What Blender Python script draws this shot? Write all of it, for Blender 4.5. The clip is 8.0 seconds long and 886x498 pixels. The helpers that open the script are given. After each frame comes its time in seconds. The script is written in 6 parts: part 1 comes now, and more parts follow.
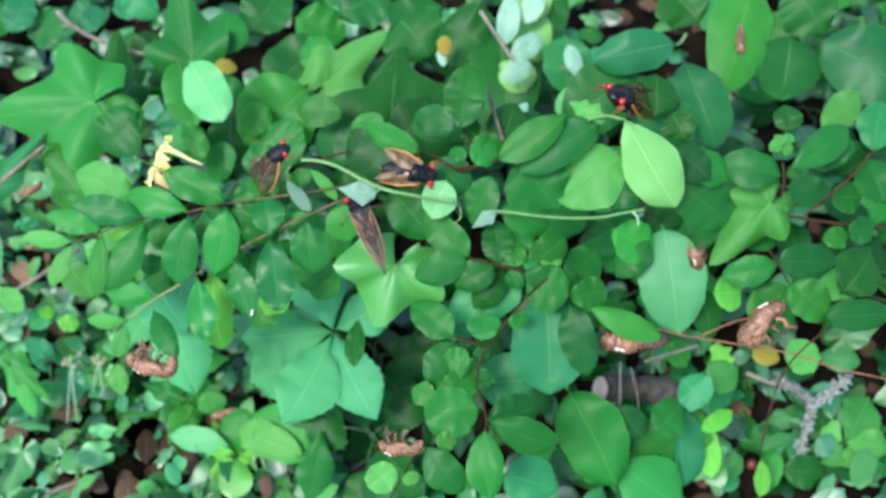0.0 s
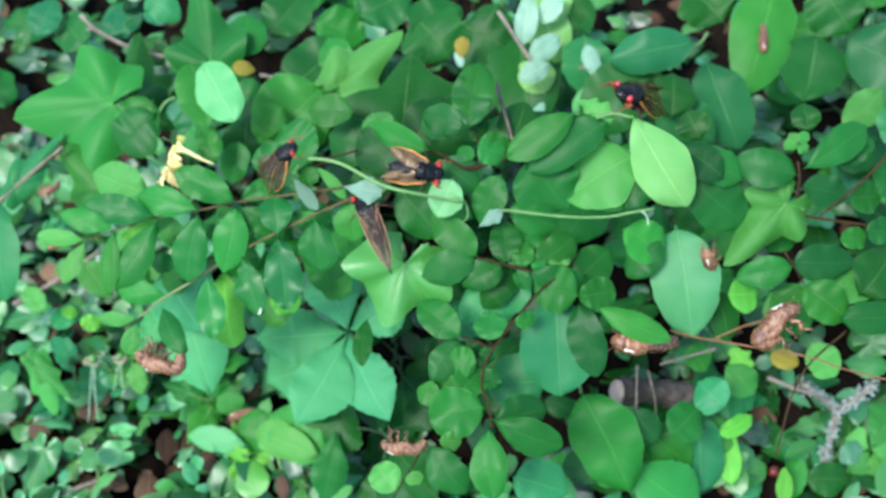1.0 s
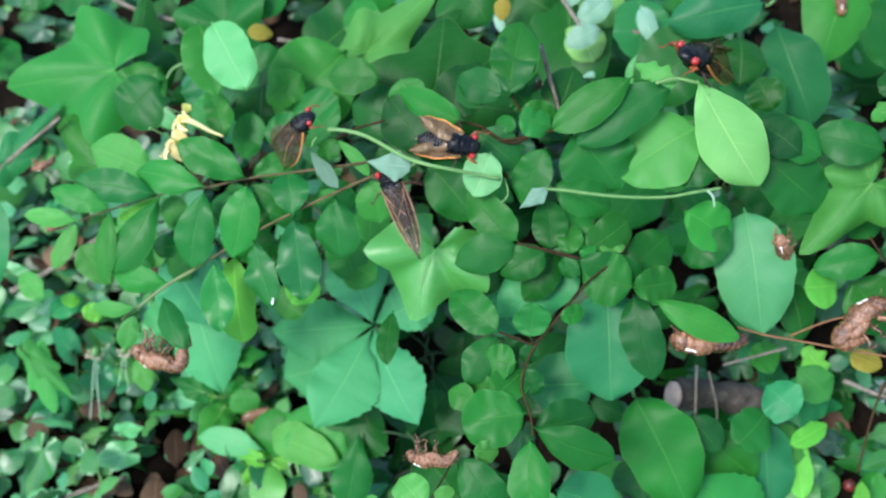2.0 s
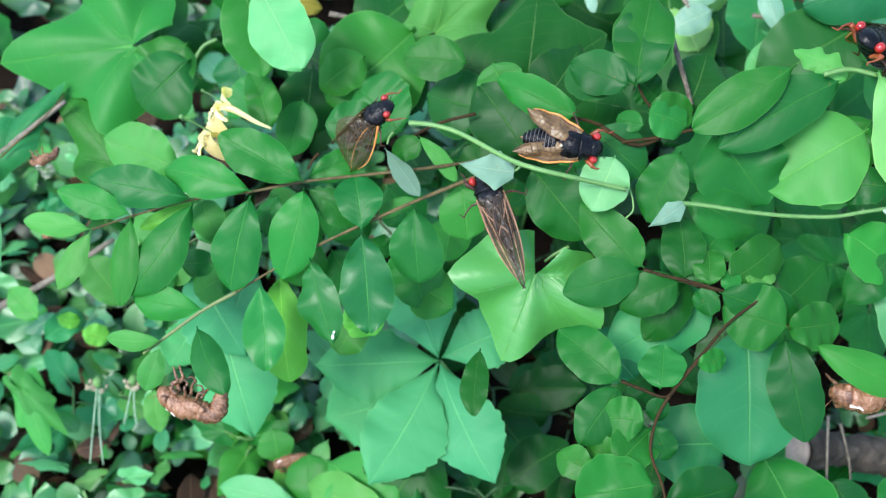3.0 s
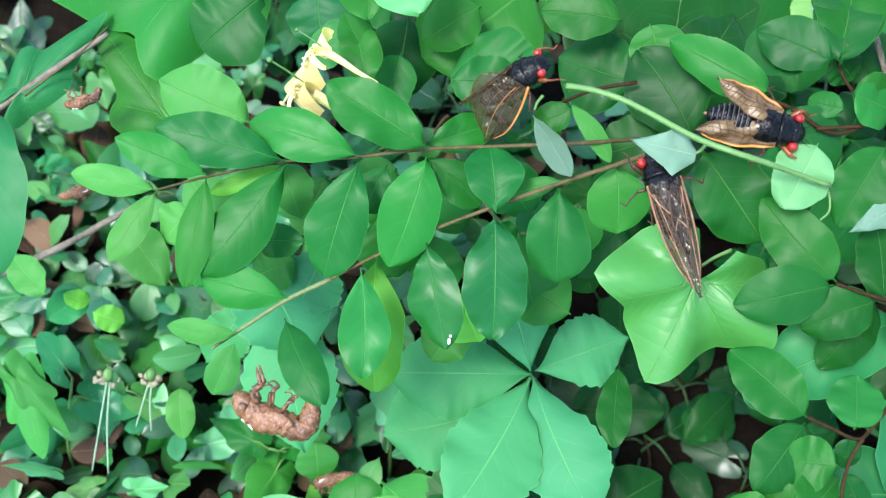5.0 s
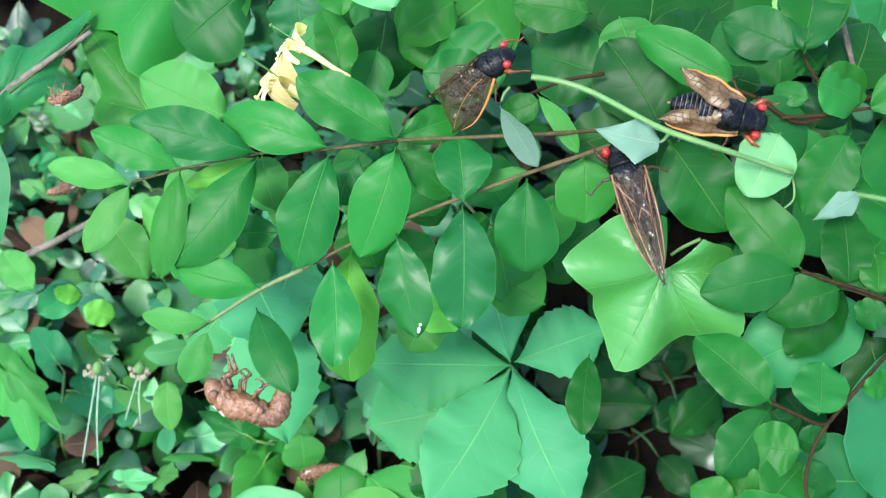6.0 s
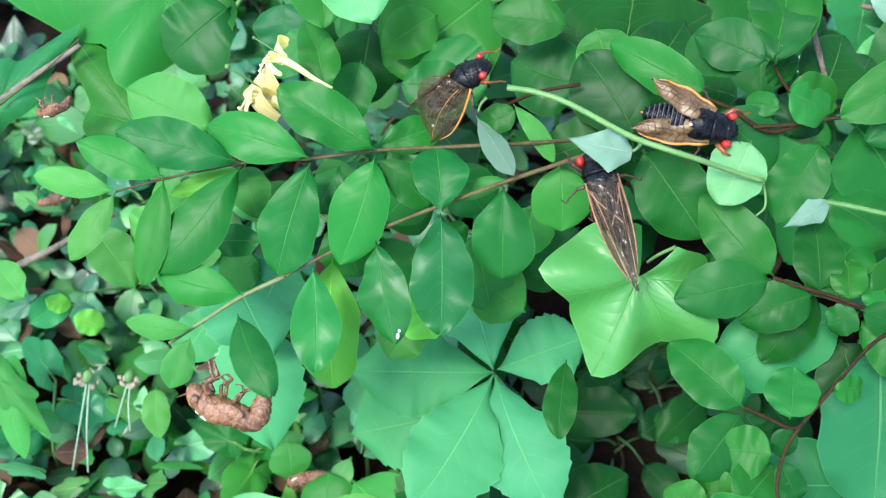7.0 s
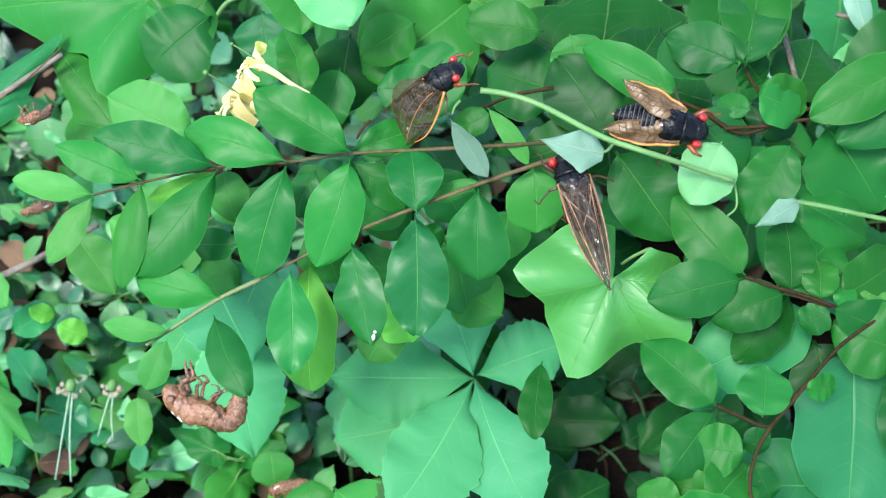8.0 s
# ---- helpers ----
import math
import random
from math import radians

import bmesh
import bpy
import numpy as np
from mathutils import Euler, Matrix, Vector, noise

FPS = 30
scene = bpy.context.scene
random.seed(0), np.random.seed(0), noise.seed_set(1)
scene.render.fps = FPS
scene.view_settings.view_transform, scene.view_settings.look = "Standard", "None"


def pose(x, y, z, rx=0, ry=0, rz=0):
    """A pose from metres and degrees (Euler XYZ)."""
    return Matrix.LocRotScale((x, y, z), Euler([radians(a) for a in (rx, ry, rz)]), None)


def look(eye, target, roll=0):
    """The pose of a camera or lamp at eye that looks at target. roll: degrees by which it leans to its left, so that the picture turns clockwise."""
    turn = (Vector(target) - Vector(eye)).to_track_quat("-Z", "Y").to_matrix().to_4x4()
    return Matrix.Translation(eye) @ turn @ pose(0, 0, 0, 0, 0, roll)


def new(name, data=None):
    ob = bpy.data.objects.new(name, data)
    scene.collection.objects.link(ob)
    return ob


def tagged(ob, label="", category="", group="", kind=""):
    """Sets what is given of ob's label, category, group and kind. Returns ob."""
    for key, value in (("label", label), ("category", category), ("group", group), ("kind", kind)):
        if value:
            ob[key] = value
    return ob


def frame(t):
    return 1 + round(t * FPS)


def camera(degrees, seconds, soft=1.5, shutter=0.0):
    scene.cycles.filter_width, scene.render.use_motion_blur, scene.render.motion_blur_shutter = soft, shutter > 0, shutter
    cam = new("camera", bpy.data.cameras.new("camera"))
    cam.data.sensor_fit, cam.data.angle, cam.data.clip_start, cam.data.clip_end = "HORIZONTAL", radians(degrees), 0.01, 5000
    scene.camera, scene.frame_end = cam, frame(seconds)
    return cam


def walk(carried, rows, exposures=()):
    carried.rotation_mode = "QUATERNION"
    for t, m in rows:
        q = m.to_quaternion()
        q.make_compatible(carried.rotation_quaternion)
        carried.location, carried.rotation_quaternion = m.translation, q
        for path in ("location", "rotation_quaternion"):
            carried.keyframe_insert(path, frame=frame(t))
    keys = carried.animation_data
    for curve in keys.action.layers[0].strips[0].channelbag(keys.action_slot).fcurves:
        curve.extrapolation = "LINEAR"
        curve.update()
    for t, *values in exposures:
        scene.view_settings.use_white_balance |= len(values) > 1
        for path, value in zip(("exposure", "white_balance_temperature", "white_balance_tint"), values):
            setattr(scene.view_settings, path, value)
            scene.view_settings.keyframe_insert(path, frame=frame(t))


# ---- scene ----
cam = camera(40.7, 8.0, soft=1.2)
PATH = [
    (0, (0.026, 0.018, 0.609), (-0.079, 0.93, -1.168), -4.2),
    (0.5, (0.033, 0.02, 0.609), (-0.098, 0.933, -1.166), -5.4),
    (1, (0.049, 0.016, 0.603), (-0.164, 0.939, -1.158), -9.7),
    (1.2, (0.051, 0.014, 0.601), (-0.179, 0.936, -1.159), -10.5),
    (2.3, (0.035, 0.057, 0.527), (-0.248, 0.955, -1.238), -13.2),
    (2.5, (0.026, 0.067, 0.513), (-0.253, 0.965, -1.253), -12.9),
    (3, (-0.007, 0.081, 0.484), (-0.233, 0.988, -1.284), -9.0),
    (3.5, (-0.041, 0.087, 0.459), (-0.213, 1.018, -1.303), -4.8),
    (4, (-0.067, 0.099, 0.434), (-0.198, 1.038, -1.327), -1.2),
    (4.5, (-0.075, 0.105, 0.429), (-0.172, 1.036, -1.338), 1.5),
    (5, (-0.071, 0.101, 0.428), (-0.143, 1.025, -1.344), 3.2),
    (5.2, (-0.066, 0.1, 0.427), (-0.159, 1.015, -1.349), 2.1),
    (6.5, (-0.055, 0.096, 0.433), (-0.173, 1.035, -1.329), 0.4),
    (7, (-0.05, 0.094, 0.434), (-0.176, 1.043, -1.322), 0.1),
    (7.5, (-0.046, 0.09, 0.434), (-0.172, 1.06, -1.310), 0.1),
    (8, (-0.043, 0.088, 0.433), (-0.174, 1.077, -1.300), -0.1),
]
EXPOSURES = [(0, 1.91), (1.2, 1.89), (2.3, 1.73), (2.6, 1.75), (3.0, 1.91), (3.5, 1.91), (4.0, 1.85), (4.5, 1.99), (5.0, 2.05), (8.0, 2.05)]
walk(cam, [(t, look(eye, target, roll)) for t, eye, target, roll in PATH], [(t, stops, 6250, 9) for t, stops in EXPOSURES])

# ---- lens focus, world and light ----
cam.data.dof.use_dof = True
cam.data.dof.focus_distance = 0.308
cam.data.dof.aperture_fstop = 21.0

world = bpy.data.worlds.new("sky")
scene.world = world
world.use_nodes = True
wn = world.node_tree
sky = wn.nodes.new("ShaderNodeTexSky")
sky.sky_type = "NISHITA"
sky.sun_disc = False
sky.sun_elevation = radians(58)
sky.sun_rotation = radians(237)
wn.links.new(sky.outputs[0], wn.nodes["Background"].inputs[0])
wn.nodes["Background"].inputs[1].default_value = 0.15

sun_data = bpy.data.lights.new("sun", "SUN")
sun_data.energy = 1.5
sun_data.angle = radians(16)
sun_data.color = (1.0, 0.97, 0.92)
sun = new("sun", sun_data)
sun.matrix_basis = look((-0.55, -0.45, 2.0), (0.0, 0.24, 0.1))


# ---- materials ----
class Nodes:
    """A short way to wire shader nodes."""

    def __init__(self, name):
        self.mat = bpy.data.materials.new(name)
        self.mat.use_nodes = True
        self.tree = self.mat.node_tree
        self.bsdf = self.tree.nodes["Principled BSDF"]
        self.out = self.tree.nodes["Material Output"]

    def add(self, kind, **inputs):
        node = self.tree.nodes.new(kind)
        for key, value in inputs.items():
            self.put(node.inputs[key.replace("_", " ")], value)
        return node

    def put(self, socket, value):
        if isinstance(value, bpy.types.NodeSocket):
            self.tree.links.new(value, socket)
        else:
            socket.default_value = value

    def math(self, op, a, b=0.0, c=0.0):
        node = self.tree.nodes.new("ShaderNodeMath")
        node.operation = op
        for socket, value in zip(node.inputs, (a, b, c)):
            self.put(socket, value)
        return node.outputs[0]

    def step(self, value, lo, hi):
        node = self.tree.nodes.new("ShaderNodeMapRange")
        node.interpolation_type = "SMOOTHSTEP"
        for socket, v in zip(node.inputs, (value, lo, hi, 0.0, 1.0)):
            self.put(socket, v)
        return node.outputs[0]

    def mix(self, fac, a, b):
        node = self.tree.nodes.new("ShaderNodeMix")
        node.data_type = "RGBA"
        self.put(node.inputs[0], fac)
        self.put(node.inputs[6], a if isinstance(a, bpy.types.NodeSocket) else (*a, 1))
        self.put(node.inputs[7], b if isinstance(b, bpy.types.NodeSocket) else (*b, 1))
        return node.outputs[2]

    def noise(self, scale, detail=3.0, rough=0.55, where=None):
        node = self.tree.nodes.new("ShaderNodeTexNoise")
        node.inputs["Scale"].default_value = scale
        node.inputs["Detail"].default_value = detail
        node.inputs["Roughness"].default_value = rough
        if where is None:
            where = self.tree.nodes.new("ShaderNodeTexCoord").outputs["Object"]
        self.put(node.inputs["Vector"], where)
        return node.outputs["Fac"]

    def bump(self, height, strength, distance):
        node = self.tree.nodes.new("ShaderNodeBump")
        node.inputs["Strength"].default_value = strength
        node.inputs["Distance"].default_value = distance
        self.put(node.inputs["Height"], height)
        return node.outputs[0]

    def random(self):
        return self.tree.nodes.new("ShaderNodeObjectInfo").outputs["Random"]


def leaf_material(name, dark, light, rough, clear, vein=0.35, ribs=7.0, radial=False, island=False, vary=0.62, shine=0.4, relief=1.0):
    """A leaf: two greens, midrib and side veins along the blade's own coordinates, a pale thin margin, light passing through."""
    n = Nodes(name)
    uv = n.tree.nodes.new("ShaderNodeUVMap").outputs[0]
    sep = n.tree.nodes.new("ShaderNodeSeparateXYZ")
    n.put(sep.inputs[0], uv)
    u, v = sep.outputs[0], sep.outputs[1]
    side = n.math("ABSOLUTE", u)
    if island:
        rnd = n.tree.nodes.new("ShaderNodeNewGeometry").outputs["Random Per Island"]
    else:
        rnd = n.random()
    broad = n.noise(48.0, 2.0)
    mid = n.noise(170.0, 2.0)
    fine = n.noise(900.0, 3.0)
    if radial:
        # lobes: ribs fan out from the stalk and thin towards the margin
        fan = n.math("ABSOLUTE", n.math("SUBTRACT", n.math("FRACT", n.math("MULTIPLY_ADD", u, 2.5, 0.5)), 0.5))
        wander = n.math("MULTIPLY_ADD", mid, 0.05, -0.025)
        rib = n.step(n.math("MULTIPLY", n.math("ABSOLUTE", n.math("ADD", fan, wander)), v), n.math("MULTIPLY_ADD", v, -0.010, 0.015), 0.0)
        lat = n.math("FRACT", n.math("MULTIPLY", n.math("ADD", n.math("SUBTRACT", v, n.math("MULTIPLY", fan, 0.7)), n.math("MULTIPLY", broad, 0.2)), 6.0))
        edge = n.step(v, 0.975, 1.0)
        fade = n.math("SUBTRACT", 1.0, n.math("MULTIPLY", fan, 1.1))
    else:
        rib = n.step(side, n.math("MULTIPLY_ADD", v, -0.022, 0.046), 0.0)
        rise = n.math("ADD", n.math("MULTIPLY", side, 0.18), n.math("MULTIPLY", n.math("MULTIPLY", side, side), 0.10))
        lat = n.math("FRACT", n.math("MULTIPLY", n.math("ADD", n.math("SUBTRACT", v, rise), n.math("MULTIPLY", broad, 0.16)), ribs))
        edge = n.step(side, 0.955, 1.0)
        fade = n.math("SUBTRACT", 1.0, n.math("MULTIPLY", side, 0.85))
    line = n.math("MULTIPLY", n.step(n.math("ABSOLUTE", n.math("SUBTRACT", lat, 0.5)), 0.06, 0.0), fade)
    tone = n.math("ADD", n.math("MULTIPLY", broad, 0.65), n.math("MULTIPLY", rnd, 0.6))
    tone = n.math("ADD", tone, n.math("MULTIPLY", mid, 0.12))
    col = n.mix(n.step(tone, 0.3, 1.1), dark, light)
    pale = tuple(min(0.9, c * k + e) for c, k, e in zip(light, (1.7, 1.35, 1.3), (0.05, 0.07, 0.02)))
    mark = n.math("MAXIMUM", n.math("MULTIPLY", rib, min(1.0, vein * 1.9)), n.math("MULTIPLY", line, vein * 0.45))
    mark = n.math("MAXIMUM", mark, n.math("MULTIPLY", edge, 0.30))
    col = n.mix(mark, col, pale)
    # some leaves are older and darker than others
    age = n.tree.nodes.new("ShaderNodeHueSaturation")
    n.put(age.inputs["Hue"], n.math("MULTIPLY_ADD", n.math("FRACT", n.math("MULTIPLY", rnd, 3.77)), -0.022, 0.506))
    n.put(age.inputs["Value"], n.math("MULTIPLY_ADD", n.math("FRACT", n.math("MULTIPLY", rnd, 7.31)), vary, 0.97 - vary / 2))
    n.put(age.inputs["Color"], col)
    col = age.outputs[0]
    # a few brown specks and scars, and dust
    speck = n.step(n.noise(300.0, 1.0), 0.80, 0.83)
    col = n.mix(n.math("MULTIPLY", speck, 0.6), col, (0.16, 0.11, 0.03))
    dust = n.step(n.noise(1500.0, 1.0), 0.76, 0.80)
    col = n.mix(n.math("MULTIPLY", dust, 0.22), col, pale)
    n.put(n.bsdf.inputs["Base Color"], col)
    n.put(n.bsdf.inputs["Roughness"], n.math("ADD", n.math("MULTIPLY", fine, 0.10), n.math("MULTIPLY_ADD", mid, 0.12, rough - 0.06)))
    n.bsdf.inputs["Specular IOR Level"].default_value = shine
    # the blade swells between its veins, sinks at the midrib and undulates
    arch = n.math("ABSOLUTE", n.math("MULTIPLY_ADD", lat, 2.0, -1.0))
    swell = n.math("MULTIPLY", n.math("SUBTRACT", 1.0, n.math("POWER", n.math("SUBTRACT", 1.0, arch), 2.0)), fade)
    height = n.math("ADD", n.math("MULTIPLY", rib, -0.5), n.math("MULTIPLY", broad, 1.2))
    height = n.math("ADD", height, n.math("MULTIPLY", swell, 0.09))
    height = n.math("ADD", height, n.math("MULTIPLY", mid, 0.14))
    height = n.math("ADD", height, n.math("MULTIPLY", fine, 0.035))
    normal = n.bump(height, 0.5, 0.0009 * relief)
    n.put(n.bsdf.inputs["Normal"], normal)
    thin = n.tree.nodes.new("ShaderNodeBsdfTranslucent")
    warm = n.tree.nodes.new("ShaderNodeMix")
    warm.data_type, warm.blend_type = "RGBA", "MULTIPLY"
    warm.inputs[0].default_value = 1.0
    n.put(warm.inputs[6], col)
    warm.inputs[7].default_value = (1.5, 1.6, 0.4, 1)
    n.put(thin.inputs["Color"], warm.outputs[2])
    both = n.add("ShaderNodeMixShader", Fac=clear)
    n.put(both.inputs[1], n.bsdf.outputs[0])
    n.put(both.inputs[2], thin.outputs[0])
    n.put(n.out.inputs[0], both.outputs[0])
    return n.mat


def plain_material(name, dark, light, rough, scale=300.0, bump=0.3, spec=0.4, metal=0.0, distance=0.0004, span=(0.35, 0.85)):
    """A surface of two tones, mottled at two sizes, with fine relief."""
    n = Nodes(name)
    a, b = n.noise(scale, 4.0), n.noise(scale * 0.18, 2.0)
    tone = n.math("ADD", n.math("MULTIPLY", a, 0.6), n.math("MULTIPLY", b, 0.5))
    tone = n.math("ADD", tone, n.math("MULTIPLY", n.random(), 0.2))
    n.put(n.bsdf.inputs["Base Color"], n.mix(n.step(tone, *span), dark, light))
    n.put(n.bsdf.inputs["Roughness"], n.math("MULTIPLY_ADD", a, 0.3, rough - 0.15))
    n.bsdf.inputs["Specular IOR Level"].default_value = spec
    n.bsdf.inputs["Metallic"].default_value = metal
    n.put(n.bsdf.inputs["Normal"], n.bump(a, bump, distance))
    return n.mat


LEAF_TONES = {
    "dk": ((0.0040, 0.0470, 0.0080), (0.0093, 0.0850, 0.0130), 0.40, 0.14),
    "gl": ((0.0085, 0.1030, 0.0195), (0.0195, 0.1760, 0.0320), 0.35, 0.18),
    "md": ((0.0110, 0.1110, 0.0155), (0.0235, 0.1870, 0.0285), 0.40, 0.25),
    "mk": ((0.0066, 0.0750, 0.0105), (0.0140, 0.1310, 0.0185), 0.38, 0.22),
    "pv": ((0.0085, 0.1060, 0.0160), (0.0180, 0.1660, 0.0260), 0.36, 0.18),
    "yw": ((0.17, 0.14, 0.015), (0.30, 0.25, 0.04), 0.55, 0.25),
    "lt": ((0.0360, 0.1850, 0.0310), (0.0640, 0.2650, 0.0540), 0.42, 0.32),
    # a green leaf with direct sun put into its base colour
    "sun_pale": ((0.14, 0.37, 0.095), (0.24, 0.48, 0.16), 0.42, 0.3),
    "yl": ((0.08, 0.34, 0.0350), (0.13, 0.45, 0.0650), 0.45, 0.35),
    "bl": ((0.0130, 0.1250, 0.0400), (0.0280, 0.1900, 0.0640), 0.40, 0.2),
    # a darker bl, with the shade put into the colour
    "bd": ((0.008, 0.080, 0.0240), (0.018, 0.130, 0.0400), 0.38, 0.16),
    "pl": ((0.0600, 0.2500, 0.0850), (0.1000, 0.3300, 0.1250), 0.40, 0.25),
    # near-white sun dapples, put into the leaf colour
    "sun_silver": ((0.17, 0.34, 0.24), (0.30, 0.47, 0.36), 0.32, 0.25),
    "pu": ((0.095, 0.260, 0.090), (0.145, 0.330, 0.135), 0.45, 0.3),
    "gw": ((0.125, 0.230, 0.150), (0.200, 0.320, 0.225), 0.55, 0.15),
    "gy": ((0.085, 0.155, 0.100), (0.130, 0.215, 0.145), 0.65, 0.15),
    "gb": ((0.0310, 0.1900, 0.0320), (0.0560, 0.2800, 0.0530), 0.36, 0.28),
    "cr": ((0.0360, 0.1980, 0.0720), (0.0570, 0.2600, 0.0980), 0.48, 0.2),
}
LEAVES = {}
for tone, (dark, light, rough, clear) in LEAF_TONES.items():
    even = 0.16 if tone in ("cr", "gb", "gy", "gw", "sun_pale", "pv") else 0.34
    gloss = {"gl": 0.26, "gb": 0.5, "gy": 0.1, "cr": 0.14}.get(tone, 0.16)
    LEAVES[tone] = leaf_material("leaf_" + tone, dark, light, rough, clear, {"mk": 0.2, "md": 0.22, "pv": 0.3, "lt": 0.26}.get(tone, 0.32), vary=even, shine=gloss)
    LEAVES[tone + "_fan"] = leaf_material("leaf_fan_" + tone, dark, light, rough, clear, 0.30, radial=True, vary=even, shine=gloss, relief=1.8 if tone == "gb" else 1.1)
    LEAVES[tone + "_many"] = leaf_material("leaf_many_" + tone, dark, light, rough - 0.04, clear, 0.3, island=True, shine=0.75)

BARK = {
    "bark": plain_material("brown_bark", (0.011, 0.007, 0.003), (0.044, 0.026, 0.010), 0.75, 900.0, 0.6, 0.1),
    "tan": plain_material("tan_bark", (0.046, 0.036, 0.014), (0.125, 0.095, 0.040), 0.7, 900.0, 0.5, 0.15),
    "young": plain_material("young_bark", (0.075, 0.10, 0.028), (0.16, 0.20, 0.07), 0.6, 800.0, 0.3),
    # darker copy of the green stem, shade put into its colour
    "dim": plain_material("shade_painted_stem", (0.012, 0.038, 0.009), (0.03, 0.085, 0.02), 0.6, 700.0, 0.2),
    "green": plain_material("green_stem", (0.055, 0.150, 0.032), (0.11, 0.225, 0.06), 0.5, 700.0, 0.2),
    "pale": plain_material("pale_stem", (0.15, 0.26, 0.15), (0.25, 0.36, 0.23), 0.6, 700.0, 0.2),
    "red": plain_material("reddish_stem", (0.10, 0.040, 0.016), (0.20, 0.090, 0.035), 0.6, 700.0, 0.3),
    "twig": plain_material("grey_twig_bark", (0.045, 0.036, 0.025), (0.21, 0.175, 0.13), 0.8, 600.0, 0.7),
}
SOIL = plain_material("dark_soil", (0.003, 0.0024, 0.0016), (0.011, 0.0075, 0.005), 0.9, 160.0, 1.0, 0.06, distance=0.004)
LITTER = leaf_material("dead_leaf", (0.022, 0.013, 0.007), (0.145, 0.088, 0.048), 0.7, 0.1, 0.3, island=True, shine=0.2, vary=0.9)


# ---- building helpers ----
AIM = Vector((0.02, -0.46, 0.89)).normalized()


def thing(name, at, label, category, group=""):
    ob = new(name)
    ob.empty_display_size = 0.01
    ob.location = at
    return tagged(ob, label, category, group)


def mesh_of(name, verts, faces, uvs=None, smooth=True):
    me = bpy.data.meshes.new(name)
    me.from_pydata(verts, [], faces)
    if uvs:
        layer = me.uv_layers.new(name="UVMap")
        index = np.empty(len(me.loops), dtype=np.int32)
        me.loops.foreach_get("vertex_index", index)
        layer.data.foreach_set("uv", np.array(uvs, dtype=np.float32)[index].ravel())
    me.polygons.foreach_set("use_smooth", [smooth] * len(me.polygons))
    me.update()
    return me


def under(ob, parent, m):
    """Hang ob under parent, at the pose m of the world."""
    ob.parent = parent
    home = parent.matrix_basis
    if parent.parent:
        home = parent.parent.matrix_basis @ parent.matrix_parent_inverse @ home
    ob.matrix_parent_inverse = home.inverted()
    ob.matrix_basis = m
    return ob


def axes(base, tip, roll):
    """A pose at base whose x runs to tip and whose z faces the open side, turned about x by roll degrees."""
    x = (Vector(tip) - Vector(base)).normalized()
    z = (AIM - x * AIM.dot(x)).normalized()
    y = z.cross(x)
    m = Matrix((x, y, z)).transposed().to_4x4()
    m.translation = base
    return m @ pose(0, 0, 0, roll)


def half_width(kind, v, early=0.0, blunt=0.0):
    """Half the blade's breadth at v of its length, 0 to 1; early and blunt vary the outline from leaf to leaf."""
    if kind in ("privet", "oval", "round"):
        # a short stalk, then the blade
        if v < 0.05:
            return 0.035
        v = (v - 0.05) / 0.95 * 0.994 + 0.003
    if kind in ("privet", "oval", "round"):
        # the foot narrows by its own power, the tip by another
        a, b = {"privet": (0.80, 0.66), "oval": (0.56, 0.66), "round": (0.50, 0.50)}[kind]
        a, b = a * (1 + early * 1.5), b * (1 + blunt)
        top = (a / (a + b)) ** a * (b / (a + b)) ** b
        return max(0.035, v ** a * (1 - v) ** b / top)
    if kind == "delta":
        # arrow-shaped: square shoulders, then straight to a sharp point
        return 0.30 + 2.3 * v if v < 0.30 else max(0.02, 1.0 - ((v - 0.30) / 0.70) ** 0.92)
    if kind == "lobed":
        return math.sin(math.pi * v ** 0.7) ** 0.7 * (0.8 + 0.2 * math.cos(v * 19))
    # creeper: a narrow foot, widest past the middle, toothed, with a drawn-out point
    tooth = 0.11 * (1 - (v * 11) % 1.0) if 0.34 < v < 0.97 else 0.0
    return max(0.03, math.sin(math.pi * v ** 1.22) ** 0.95 * (1.02 + tooth) * (1.0 - 0.10 * v ** 6))


